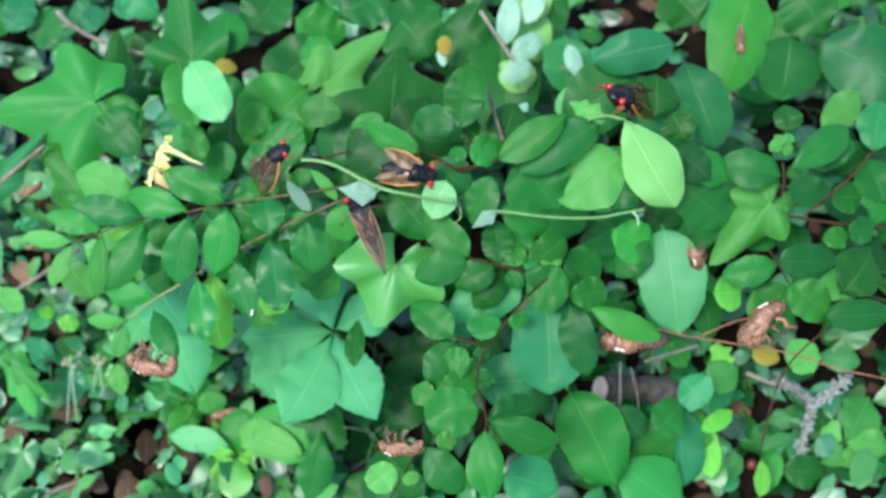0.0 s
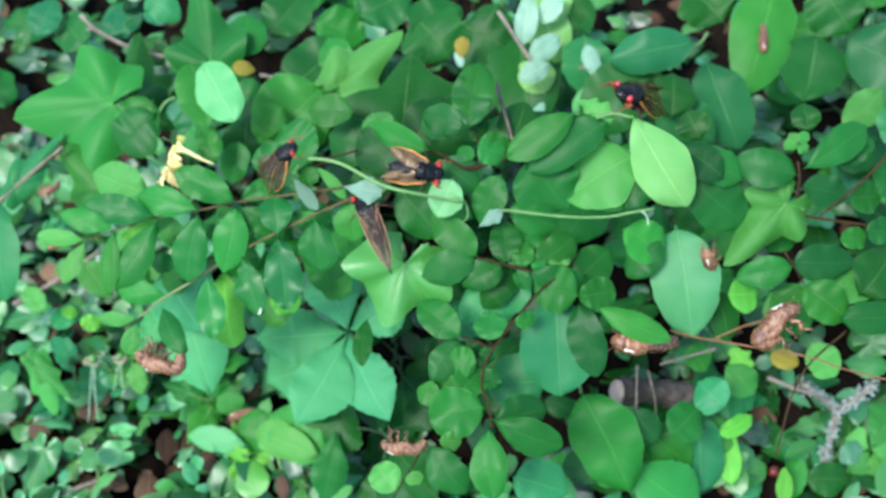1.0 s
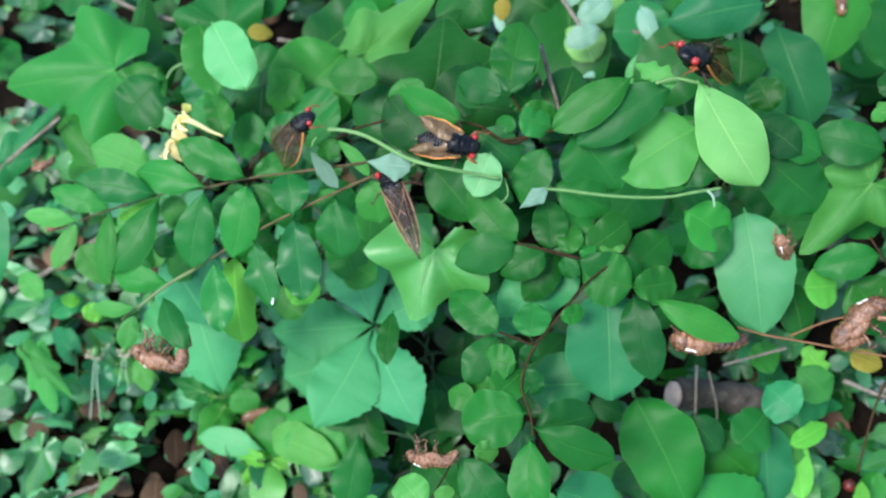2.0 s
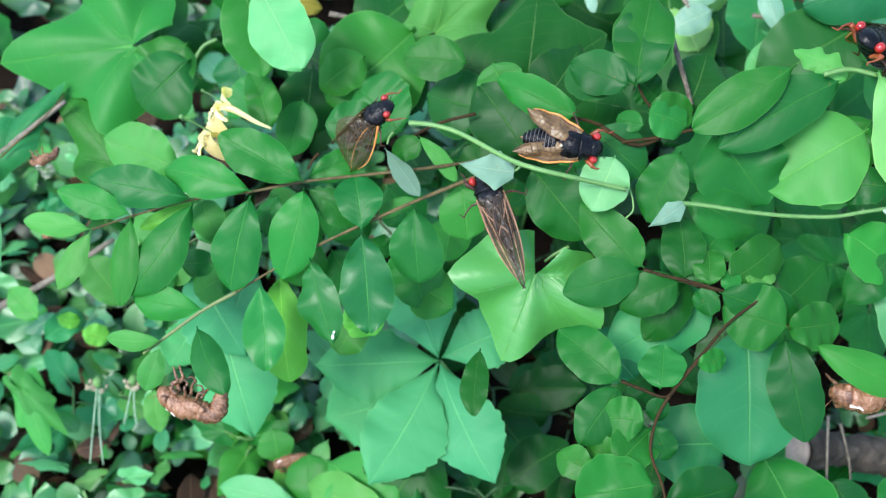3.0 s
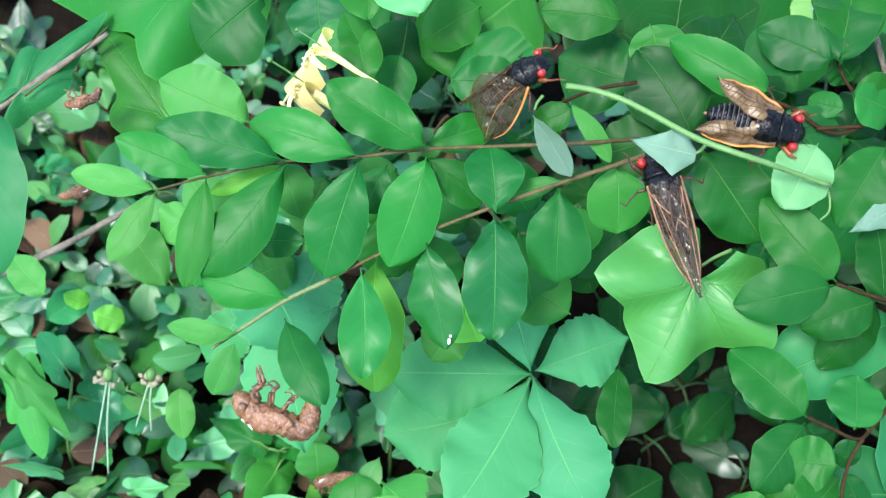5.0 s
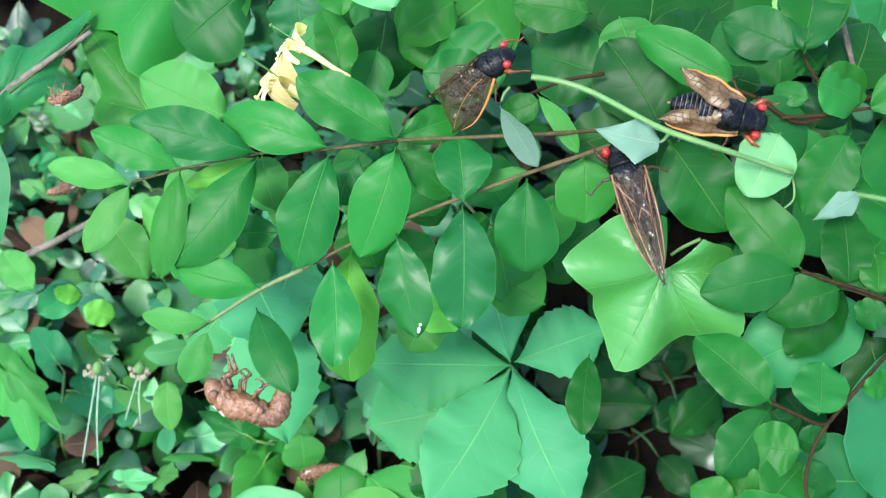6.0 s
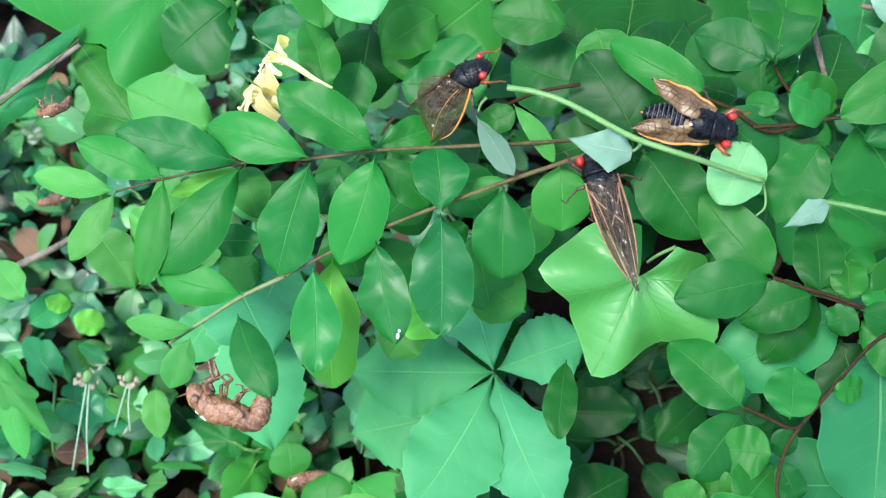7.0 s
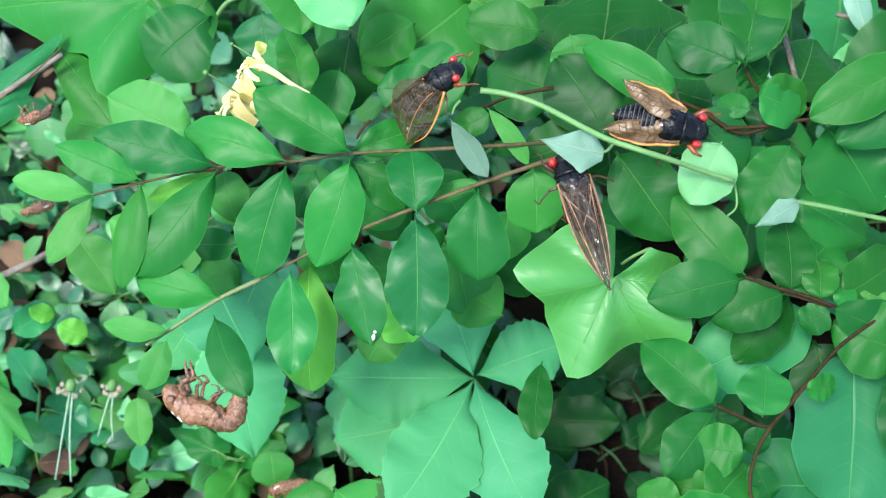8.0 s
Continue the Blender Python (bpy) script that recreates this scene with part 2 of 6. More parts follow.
def blade(kind, length, width, fold, bend, wave, twist, coarse=False):
    """A leaf blade along +x from the origin: folded along its rib, arched, with a wavy margin."""
    verts, faces, uvs = [], [], []
    rows = (23 if coarse else 45) if kind == "creeper" else 10 if coarse else 24
    cols = (-1.0, -0.5, 0.0, 0.5, 1.0) if coarse else (-1.0, -0.8, -0.5, -0.2, 0.0, 0.2, 0.5, 0.8, 1.0)
    phase = random.random() * 6.3
    early, blunt, hook = random.uniform(-0.07, 0.09), random.uniform(-0.07, 0.1), random.uniform(-0.12, 0.12)
    for i in range(rows):
        v = i / (rows - 1)
        if kind not in ("creeper", "lobed"):
            # rows crowd towards both ends, so that the ends are round
            v = 0.35 * v + 0.65 * (0.5 - 0.5 * math.cos(math.pi * v))
        w = half_width(kind, min(max(v, 0.004), 0.996), early, blunt) * width / 2
        for c in cols:
            side = 1 if c > 0 else -1
            # an uneven margin and a slight sickle bend
            rag = noise.noise((v * 3.1, side * 4.0 + phase, phase * 3)) * 0.13 + noise.noise((v * 9.0, side * 4.0, phase * 5)) * 0.06
            y = c * w * (1 + rag * min(1.0, 5 * v) + 0.45 * side * hook * (v - 0.5))
            y += hook * length * (v * v - v)
            z = fold * w * abs(c) ** 1.2 + bend * length * 4 * v * (1 - v) * (1 - 0.5 * c * c)
            # the halves undulate, most at the margin
            z += wave * width * abs(c) ** 1.5 * 2.2 * noise.noise((v * 5.5, side * 3.0 + phase * 2, phase)) + twist * y * (v - 0.5)
            z += 0.05 * width * noise.noise((v * 2.6 + phase, c * 1.4, phase * 7))
            z -= 0.04 * width * abs(c) ** 3
            verts.append((v * length, y, z))
            uvs.append((c, v))
    k = len(cols)
    for i in range(rows - 1):
        for j in range(k - 1):
            a = i * k + j
            faces.append((a, a + k, a + k + 1, a + 1))
    return verts, faces, uvs


def fan_blade(kind, length, width, fold, bend, wave, coarse=False):
    """A lobed leaf that fans out from its stalk at the origin; the middle lobe points along +x."""
    spread = {"palm": (0.0, 1.28, 2.3), "dart": (0.0, 1.25), "ivy": (0.0, 0.95, 2.0), "maple": (0.0, 0.95, 1.95), "tri": (0.0, 1.25, 2.6)}[kind]
    reach = {"palm": (1.0, 0.92, 0.5), "dart": (1.0, 0.66), "ivy": (1.0, 0.74, 0.5), "maple": (1.0, 1.22, 1.20), "tri": (1.0, 0.78, 0.25)}[kind]
    sharp = {"palm": 0.42, "dart": 0.46, "ivy": 0.50, "maple": 0.34, "tri": 0.45}[kind]
    floor = {"palm": 0.64, "dart": 0.40, "ivy": 0.52, "maple": 0.66, "tri": 0.5}[kind]
    verts, faces, uvs = [(0, 0, 0)], [], [(0, 0)]
    spokes, rings = (27, 2) if coarse else (57, 6)
    phase = random.random() * 6.3
    for i in range(spokes):
        a = (i / (spokes - 1) * 2 - 1) * 2.75
        r = 0.16
        for s, q in zip(spread, reach):
            d = abs(abs(a) - s)
            r = max(r, q * (floor + (1 - floor) * math.exp(-(d / sharp) ** 1.3)))
        r *= 1 - 0.55 * max(0.0, abs(a) - 2.2)
        r *= 1 + 0.03 * math.sin(a * 9 + phase)
        for k in range(1, rings + 1):
            f = k / rings
            x, y = r * f * math.cos(a) * length, r * f * math.sin(a) * width * 0.62
            z = fold * abs(y) * 0.7 + bend * length * 2.2 * f * (1 - f) * 1.5 - 0.10 * length * f * f
            z += wave * width * f * f * math.sin(a * 5 + phase)
            z += (0.05 if kind in ("maple", "palm") else 0.03) * length * f * math.cos(a * 5 * 0.95)
            verts.append((x, y, z + 0.10 * length * f * f * max(0.0, math.cos(a))))
            uvs.append((a / 2.4, f))
    for i in range(spokes - 1):
        b, c = 1 + i * rings, 1 + (i + 1) * rings
        faces.append((0, b, c))
        for k in range(rings - 1):
            faces.append((b + k, b + k + 1, c + k + 1, c + k))
    return verts, faces, uvs


def leaf(parent, kind, tone, base, tip, width, roll=0.0, bend=None, coarse=False):
    length = (Vector(tip) - Vector(base)).length
    state = random.getstate()
    random.seed(int(sum(abs(c) * k for c, k in zip((*base, *tip), (91000, 57000, 33000, 71000, 45000, 19000)))))
    fold = random.uniform(0.04, 0.24)
    bend = random.uniform(0.02, 0.10) if bend is None else bend
    wave = random.uniform(0.10, 0.15) if tone == "gl" else random.uniform(0.03, 0.08)
    if kind in ("ivy", "maple", "tri", "dart", "palm"):
        data = fan_blade(kind, length, width, fold, bend, wave, coarse)
        mat = LEAVES[tone + "_fan"]
    else:
        data = blade(kind, length, width, fold, bend, wave, random.uniform(-0.25, 0.25), coarse)
        mat = LEAVES[tone + "_many"] if coarse else LEAVES[tone]
    me = mesh_of("leaf", *data)
    me.materials.append(mat)
    ob = under(new("leaf", me), parent, axes(base, tip, roll + random.uniform(-9, 9)))
    random.setstate(state)
    return ob


def smooth_line(points, steps):
    """A rounded line through the points."""
    p = [Vector(q) for q in points]
    p = [p[0] * 2 - p[1]] + p + [p[-1] * 2 - p[-2]]
    line = []
    for a, b, c, d in zip(p, p[1:], p[2:], p[3:]):
        for s in range(steps):
            t = s / steps
            line.append(0.5 * (2 * b + (c - a) * t + (2 * a - 5 * b + 4 * c - d) * t * t + (3 * b - a - 3 * c + d) * t ** 3))
    return line + [p[-2]]


def tube(line, radii, sides=8, knots=0.0):
    """Rings along a line, closed at both ends: verts and faces."""
    verts, faces = [], []
    up = Vector((0.3, 0.2, 0.93))
    for i, q in enumerate(line):
        d = (line[min(i + 1, len(line) - 1)] - line[max(i - 1, 0)]).normalized()
        x = d.cross(up).normalized()
        y = d.cross(x)
        r = radii[i] * (1 + knots * math.sin(i * 2.3) * math.sin(i * 0.9 + 1))
        for k in range(sides):
            a = k / sides * 2 * math.pi
            verts.append(q + (x * math.cos(a) + y * math.sin(a)) * r)
    for i in range(len(line) - 1):
        for k in range(sides):
            a, b = i * sides + k, i * sides + (k + 1) % sides
            faces.append((a, b, b + sides, a + sides))
    faces.append(tuple(range(sides))[::-1])
    faces.append(tuple((len(line) - 1) * sides + k for k in range(sides)))
    return verts, faces


def stem(parent, name, points, r0, r1, bark):
    """A tapered twig; radii in millimetres."""
    line = smooth_line(points, 6)
    thin = 0.52 if bark in ("bark", "red", "tan") else 0.85
    rs = [0.001 * thin * (r0 + (r1 - r0) * i / (len(line) - 1)) for i in range(len(line))]
    origin = Vector(points[0])
    verts, faces = tube([q - origin for q in line], rs, 8, 0.12 if bark in ("bark", "twig", "red", "tan") else 0.03)
    me = mesh_of(name, verts, faces)
    me.materials.append(BARK[bark])
    ob = under(new(name, me), parent, Matrix.Translation(origin))
    if name == "vine_stem":
        rng = random.Random(len(line))
        verts, faces = [], []
        for _ in range(420):
            i = rng.randrange(len(line) - 1)
            q = line[i].lerp(line[i + 1], rng.random()) - origin
            out = Vector((rng.gauss(0, 1), rng.gauss(0, 1), rng.gauss(0, 1))).normalized()
            side = out.orthogonal() * 0.00005
            b = len(verts)
            verts += [q - side, q + side, q + out * (rs[i] + rng.uniform(0.0003, 0.0008))]
            faces.append((b, b + 1, b + 2))
        fuzz = mesh_of("fuzz", verts, faces)
        fuzz.materials.append(BARK["pale"])
        tagged(under(new("fuzz", fuzz), ob, Matrix.Translation(origin)), "fine pale hairs", kind="stuff")
    return ob


# ---- insects, shells and flowers ----
def wing_material(name, tint, opacity, rough, through_tint, cells=620.0):
    """A thin insect wing: tinted, part clear, glossy, each cell of its membrane slightly domed."""
    n = Nodes(name)
    a = n.noise(260.0, 3.0)
    n.put(n.bsdf.inputs["Base Color"], n.mix(a, tint, tuple(c * 1.8 for c in tint)))
    n.bsdf.inputs["Roughness"].default_value = rough
    n.bsdf.inputs["Specular IOR Level"].default_value = 0.6
    cell = n.tree.nodes.new("ShaderNodeTexVoronoi")
    cell.inputs["Scale"].default_value = cells
    n.put(cell.inputs["Vector"], n.tree.nodes.new("ShaderNodeTexCoord").outputs["Object"])
    dome = n.math("ADD", n.math("MULTIPLY", cell.outputs["Distance"], -0.5), n.math("MULTIPLY", n.noise(240.0, 2.0), 1.0))
    n.put(n.bsdf.inputs["Normal"], n.bump(dome, 1.0, 0.0010))
    clear = n.tree.nodes.new("ShaderNodeBsdfTransparent")
    clear.inputs[0].default_value = through_tint
    both = n.add("ShaderNodeMixShader", Fac=n.math("MULTIPLY_ADD", a, 0.4, opacity - 0.2))
    n.put(both.inputs[1], clear.outputs[0])
    n.put(both.inputs[2], n.bsdf.outputs[0])
    n.put(n.out.inputs[0], both.outputs[0])
    return n.mat


def crumpled_material(name, dark, light, vein):
    """A crumpled opaque wing: tan cells netted with dark lines."""
    n = Nodes(name)
    cell = n.tree.nodes.new("ShaderNodeTexVoronoi")
    cell.feature = "DISTANCE_TO_EDGE"
    cell.inputs["Scale"].default_value = 820.0
    n.put(cell.inputs["Vector"], n.tree.nodes.new("ShaderNodeTexCoord").outputs["Object"])
    a = n.noise(500.0, 3.0)
    col = n.mix(n.step(n.math("ADD", a, n.math("MULTIPLY", n.noise(120.0, 2.0), 0.5)), 0.45, 1.0), dark, light)
    n.put(n.bsdf.inputs["Base Color"], n.mix(n.math("MULTIPLY", n.step(cell.outputs["Distance"], 0.20, 0.05), 0.8), col, vein))
    n.put(n.bsdf.inputs["Roughness"], n.math("MULTIPLY_ADD", a, 0.2, 0.42))
    n.put(n.bsdf.inputs["Normal"], n.bump(n.math("ADD", n.step(cell.outputs["Distance"], 0.0, 0.25), a), 0.8, 0.0004))
    return n.mat


BLACK_SHELL = plain_material("black_cuticle", (0.0014, 0.0014, 0.0017), (0.0042, 0.0045, 0.0056), 0.27, 500.0, 0.9, 0.17, distance=0.0005)
RED_EYE = plain_material("red_eye", (0.20, 0.006, 0.005), (0.30, 0.014, 0.009), 0.25, 900.0, 0.1, 0.6)
ORANGE = plain_material("orange_vein", (0.30, 0.10, 0.02), (0.52, 0.21, 0.04), 0.4, 900.0, 0.2)
TAN_EDGE = plain_material("tan_vein", (0.14, 0.065, 0.030), (0.34, 0.185, 0.095), 0.4, 900.0, 0.2)
DARK_VEIN = plain_material("brown_vein", (0.020, 0.010, 0.005), (0.085, 0.036, 0.014), 0.45, 900.0, 0.2)
FORELEG = plain_material("red_leg_cuticle", (0.06, 0.014, 0.006), (0.26, 0.060, 0.018), 0.35, 350.0, 0.3)
LEG = plain_material("leg_cuticle", (0.008, 0.004, 0.003), (0.060, 0.018, 0.010), 0.35, 350.0, 0.3)
CREAM = plain_material("cream_mark", (0.42, 0.36, 0.24), (0.62, 0.55, 0.40), 0.6, 900.0, 0.2)
WING = wing_material("clear_wing", (0.140, 0.118, 0.080), 0.36, 0.16, (0.80, 0.72, 0.54, 1))
WING_DARK = wing_material("folded_wing", (0.030, 0.024, 0.018), 0.36, 0.22, (0.46, 0.42, 0.36, 1), 900.0)
WING_TAN = crumpled_material("crumpled_wing", (0.085, 0.052, 0.021), (0.25, 0.165, 0.075), (0.022, 0.012, 0.005))
RING = plain_material("ring_edge", (0.030, 0.028, 0.027), (0.13, 0.12, 0.115), 0.4, 900.0, 0.3)
SCRAP = plain_material("pinkish_scrap", (0.16, 0.075, 0.055), (0.30, 0.16, 0.125), 0.5, 600.0, 0.5)
SHELL = plain_material("black_cuticle", (0.0014, 0.0014, 0.0017), (0.0042, 0.0045, 0.0056), 0.27, 500.0, 0.9, 0.17, distance=0.0005)
RED_EYE = plain_material("red_eye", (0.20, 0.006, 0.005), (0.30, 0.014, 0.009), 0.25, 900.0, 0.1, 0.6)
ORANGE = plain_material("orange_vein", (0.30, 0.10, 0.02), (0.52, 0.21, 0.04), 0.4, 900.0, 0.2)
TAN_EDGE = plain_material("tan_vein", (0.14, 0.065, 0.030), (0.34, 0.185, 0.095), 0.4, 900.0, 0.2)
DARK_VEIN = plain_material("brown_vein", (0.020, 0.010, 0.005), (0.085, 0.036, 0.014), 0.45, 900.0, 0.2)
FORELEG = plain_material("red_leg_cuticle", (0.06, 0.014, 0.006), (0.26, 0.060, 0.018), 0.35, 350.0, 0.3)
LEG = plain_material("leg_cuticle", (0.008, 0.004, 0.003), (0.060, 0.018, 0.010), 0.35, 350.0, 0.3)
CREAM = plain_material("cream_mark", (0.42, 0.36, 0.24), (0.62, 0.55, 0.40), 0.6, 900.0, 0.2)
WING = wing_material("clear_wing", (0.044, 0.031, 0.015), 0.38, 0.18, (0.62, 0.50, 0.30, 1))
WING_DARK = wing_material("folded_wing", (0.042, 0.030, 0.020), 0.52, 0.24, (0.45, 0.38, 0.28, 1))
WING_TAN = plain_material("crumpled_wing", (0.045, 0.027, 0.010), (0.155, 0.097, 0.038), 0.34, 500.0, 0.6, 0.3)
SHELL = plain_material("nymph_skin", (0.026, 0.009, 0.004), (0.235, 0.108, 0.050), 0.26, 800.0, 1.0, 0.55, distance=0.0009, span=(0.42, 0.80))
SKIN_SPLIT = plain_material("white_thread", (0.7, 0.66, 0.58), (0.85, 0.82, 0.75), 0.7, 900.0, 0.2)
PETAL = leaf_material("yellow_petal", (0.68, 0.55, 0.20), (0.84, 0.75, 0.44), 0.55, 0.3, 0.1)
LOG = plain_material("grey_log", (0.012, 0.010, 0.007), (0.085, 0.068, 0.055), 0.85, 220.0, 1.0, 0.3, distance=0.002)
LOG_END = plain_material("cut_wood", (0.14, 0.105, 0.088), (0.28, 0.22, 0.185), 0.8, 300.0, 0.6, 0.3, distance=0.001)
FADED = plain_material("faded_petal", (0.12, 0.11, 0.06), (0.28, 0.25, 0.16), 0.7, 500.0, 0.5)
LICHEN = plain_material("lichen", (0.085, 0.12, 0.105), (0.25, 0.31, 0.275), 0.9, 500.0, 1.0, 0.2, distance=0.001)
BERRY = plain_material("red_berry", (0.06, 0.008, 0.008), (0.16, 0.018, 0.014), 0.35, 300.0, 0.2)


def part(name, verts, faces, mat, parent, m, label="", uvs=None):
    me = mesh_of(name, verts, faces, uvs)
    me.materials.append(mat)
    ob = under(new(name, me), parent, m)
    return tagged(ob, label)


def loft(sections, sides=16, dent=0.0):
    """A body from sections (x, y, z, half width, half height), lengths in millimetres; closed at its ends."""
    verts, faces = [], []
    for x, y, z, w, h in sections:
        for k in range(sides):
            a = k / sides * 2 * math.pi
            c, s = math.cos(a), math.sin(a)
            flat = 1 - dent * max(0.0, -s)
            verts.append((x * 0.001, (y + w * c) * 0.001, (z + h * s * flat) * 0.001))
    for i in range(len(sections) - 1):
        for k in range(sides):
            a, b = i * sides + k, i * sides + (k + 1) % sides
            faces.append((a, b, b + sides, a + sides))
    faces.append(tuple(range(sides))[::-1])
    faces.append(tuple((len(sections) - 1) * sides + k for k in range(sides)))
    return verts, faces


def ball(centre, r, stretch=(1, 1, 1), n=8):
    """A rounded blob, lengths in millimetres."""
    verts, faces = [], []
    for i in range(n + 1):
        p = math.pi * i / n
        for k in range(n * 2):
            a = math.pi * k / n
            verts.append(tuple(0.001 * (c + r * s * q) for c, s, q in zip(
                centre, stretch, (math.sin(p) * math.cos(a), math.sin(p) * math.sin(a), math.cos(p)))))
    w = n * 2
    for i in range(n):
        for k in range(w):
            faces.append((i * w + k, (i + 1) * w + k, (i + 1) * w + (k + 1) % w, i * w + (k + 1) % w))
    return verts, faces


def thread(points, r0, r1, sides=6, steps=4):
    """A tapered tube through points, lengths in millimetres."""
    line = [q * 0.001 for q in smooth_line(points, steps)]
    rs = [0.001 * (r0 + (r1 - r0) * i / (len(line) - 1)) for i in range(len(line))]
    return tube(line, rs, sides)


def joined(*pieces):
    verts, faces = [], []
    for vs, fs in pieces:
        b = len(verts)
        verts += [tuple(v) for v in vs]
        faces += [tuple(i + b for i in f) for f in fs]
    return verts, faces


def wing_point(s, f, length, width, crumple, taper=0.0):
    """A point of a wing: s along it, f from the front edge (0) to the hind edge (1)."""
    front = 0.07 * length * math.sin(math.pi * s) - 0.30 * width * max(0.0, s - 0.72) ** 1.2 * 3
    hind = -width * math.sin(math.pi * min(1.0, 0.06 + 0.94 * s ** 0.72)) ** (0.34 if crumple else 0.62) * (1 - taper * max(0.0, s - 0.4) / 0.6)
    if s > 0.985:
        hind = front - 0.3
    y = front + (hind - front) * f
    z = 0.10 * width * math.sin(math.pi * f) + crumple * (math.sin(s * 17 + f * 4) + math.sin(f * 9 + s * 5))
    return Vector((s * length, y, z))


def wing(parent, home, side, hinge, tip, inner, width, mat, crumple=0.0, edge=ORANGE, stout=1.0, taper=0.0):
    """A forewing with its membrane, stout orange front edge and net of veins; lengths in millimetres."""
    hinge, tip, inner = (Vector((v[0], v[1] * side, v[2])) for v in (hinge, tip, inner))
    length = (tip - hinge).length
    x = (tip - hinge).normalized()
    y = -(inner - x * inner.dot(x)).normalized()
    m = Matrix((x, y, x.cross(y))).transposed().to_4x4()
    m.translation = hinge * 0.001
    m = home @ m
    rows, cols = 16, 7

    def spot(s, f):
        q = wing_point(s, f, length, width, crumple, taper)
        return Vector((q.x, q.y, -side * q.z))

    verts = [spot(i / rows, j / cols) * 0.001 for i in range(rows + 1) for j in range(cols + 1)]
    faces = [(i * (cols + 1) + j, (i + 1) * (cols + 1) + j, (i + 1) * (cols + 1) + j + 1, i * (cols + 1) + j + 1)
             for i in range(rows) for j in range(cols)]
    ob = part("forewing", verts, faces, mat, parent, m, "clear brownish wing membrane" if not crumple else "crumpled tan wing")

    def run(f0, f1, s0, s1, r0, r1):
        pts = [spot(s0 + (s1 - s0) * k / 7, f0 + (f1 - f0) * k / 7) for k in range(8)]
        return thread(pts, r0 * stout, r1 * stout, 5, 2)

    part("front_edge", *run(0, 0, 0.0, 0.9, 0.55 if width > 8 else 0.34, 0.16), edge, ob, m, "pale orange front edge")
    net = [run(0.10, 0.14, 0.02, 0.95, 0.14, 0.07), run(0.25, 0.32, 0.04, 0.93, 0.12, 0.06), run(0.30, 0.52, 0.08, 0.93, 0.12, 0.06),
           run(0.45, 0.72, 0.1, 0.9, 0.12, 0.06), run(0.6, 0.9, 0.12, 0.8, 0.1, 0.06), run(1, 1, 0.05, 0.98, 0.13, 0.08)]
    for a, b, s, lean in ((0.14, 0.32, 0.60, 0.05), (0.32, 0.52, 0.70, -0.04), (0.30, 0.50, 0.40, 0.06), (0.52, 0.74, 0.58, 0.05), (0.52, 0.72, 0.82, -0.03),
                          (0.72, 0.95, 0.46, 0.05), (0.14, 0.30, 0.82, 0.03), (0.74, 0.98, 0.70, -0.04)):
        net.append(run(a, b, s, s - lean, 0.07, 0.06))
    net.append(run(0.12, 0.3, 0.52, 0.57, 0.1, 0.1))
    if crumple:
        # a wrinkled net over the shrunken wing
        for i in range(9):
            s = 0.16 + 0.09 * i
            net.append(run(0.06, 0.5, s, s - 0.05, 0.10, 0.09))
            net.append(run(0.5, 0.96, s - 0.02, s + 0.03, 0.09, 0.08))
    if taper:
        # the pale seam from shoulder to mid-back
        net.append(run(0.02, 0.98, 0.03, 0.44, 0.16, 0.12))
        net.append(run(0.30, 0.62, 0.44, 0.86, 0.10, 0.06))
    for k, piece in enumerate(net):
        part("vein", *piece, edge if (k == 2 or taper and k >= 15) and not crumple else DARK_VEIN, ob, m)
    return ob


WINGS = {
    "folded": ((3.5, 4.2, 2.2), (-27.0, 0.5, 1.0), (0.0, -0.74, 0.67), 6.2),
    "roof": ((4.2, 5.3, 0.6), (-15.6, 12.8, -5.5), (-10.1, -6.0, 7.4), 14.5),
    "roof_far": ((3.5, 4.1, 1.6), (-21.0, 4.0, -1.0), (-0.1, -0.7, 0.7), 10.0),
    "short": ((5.0, 4.4, 1.4), (-12.7, 9.8, 3.2), (0.0, -0.9, 0.45), 6.0),
    "short_low": ((5.0, 4.4, 1.0), (-15.5, 6.0, 1.8), (0.0, -0.85, 0.5), 5.4),
}


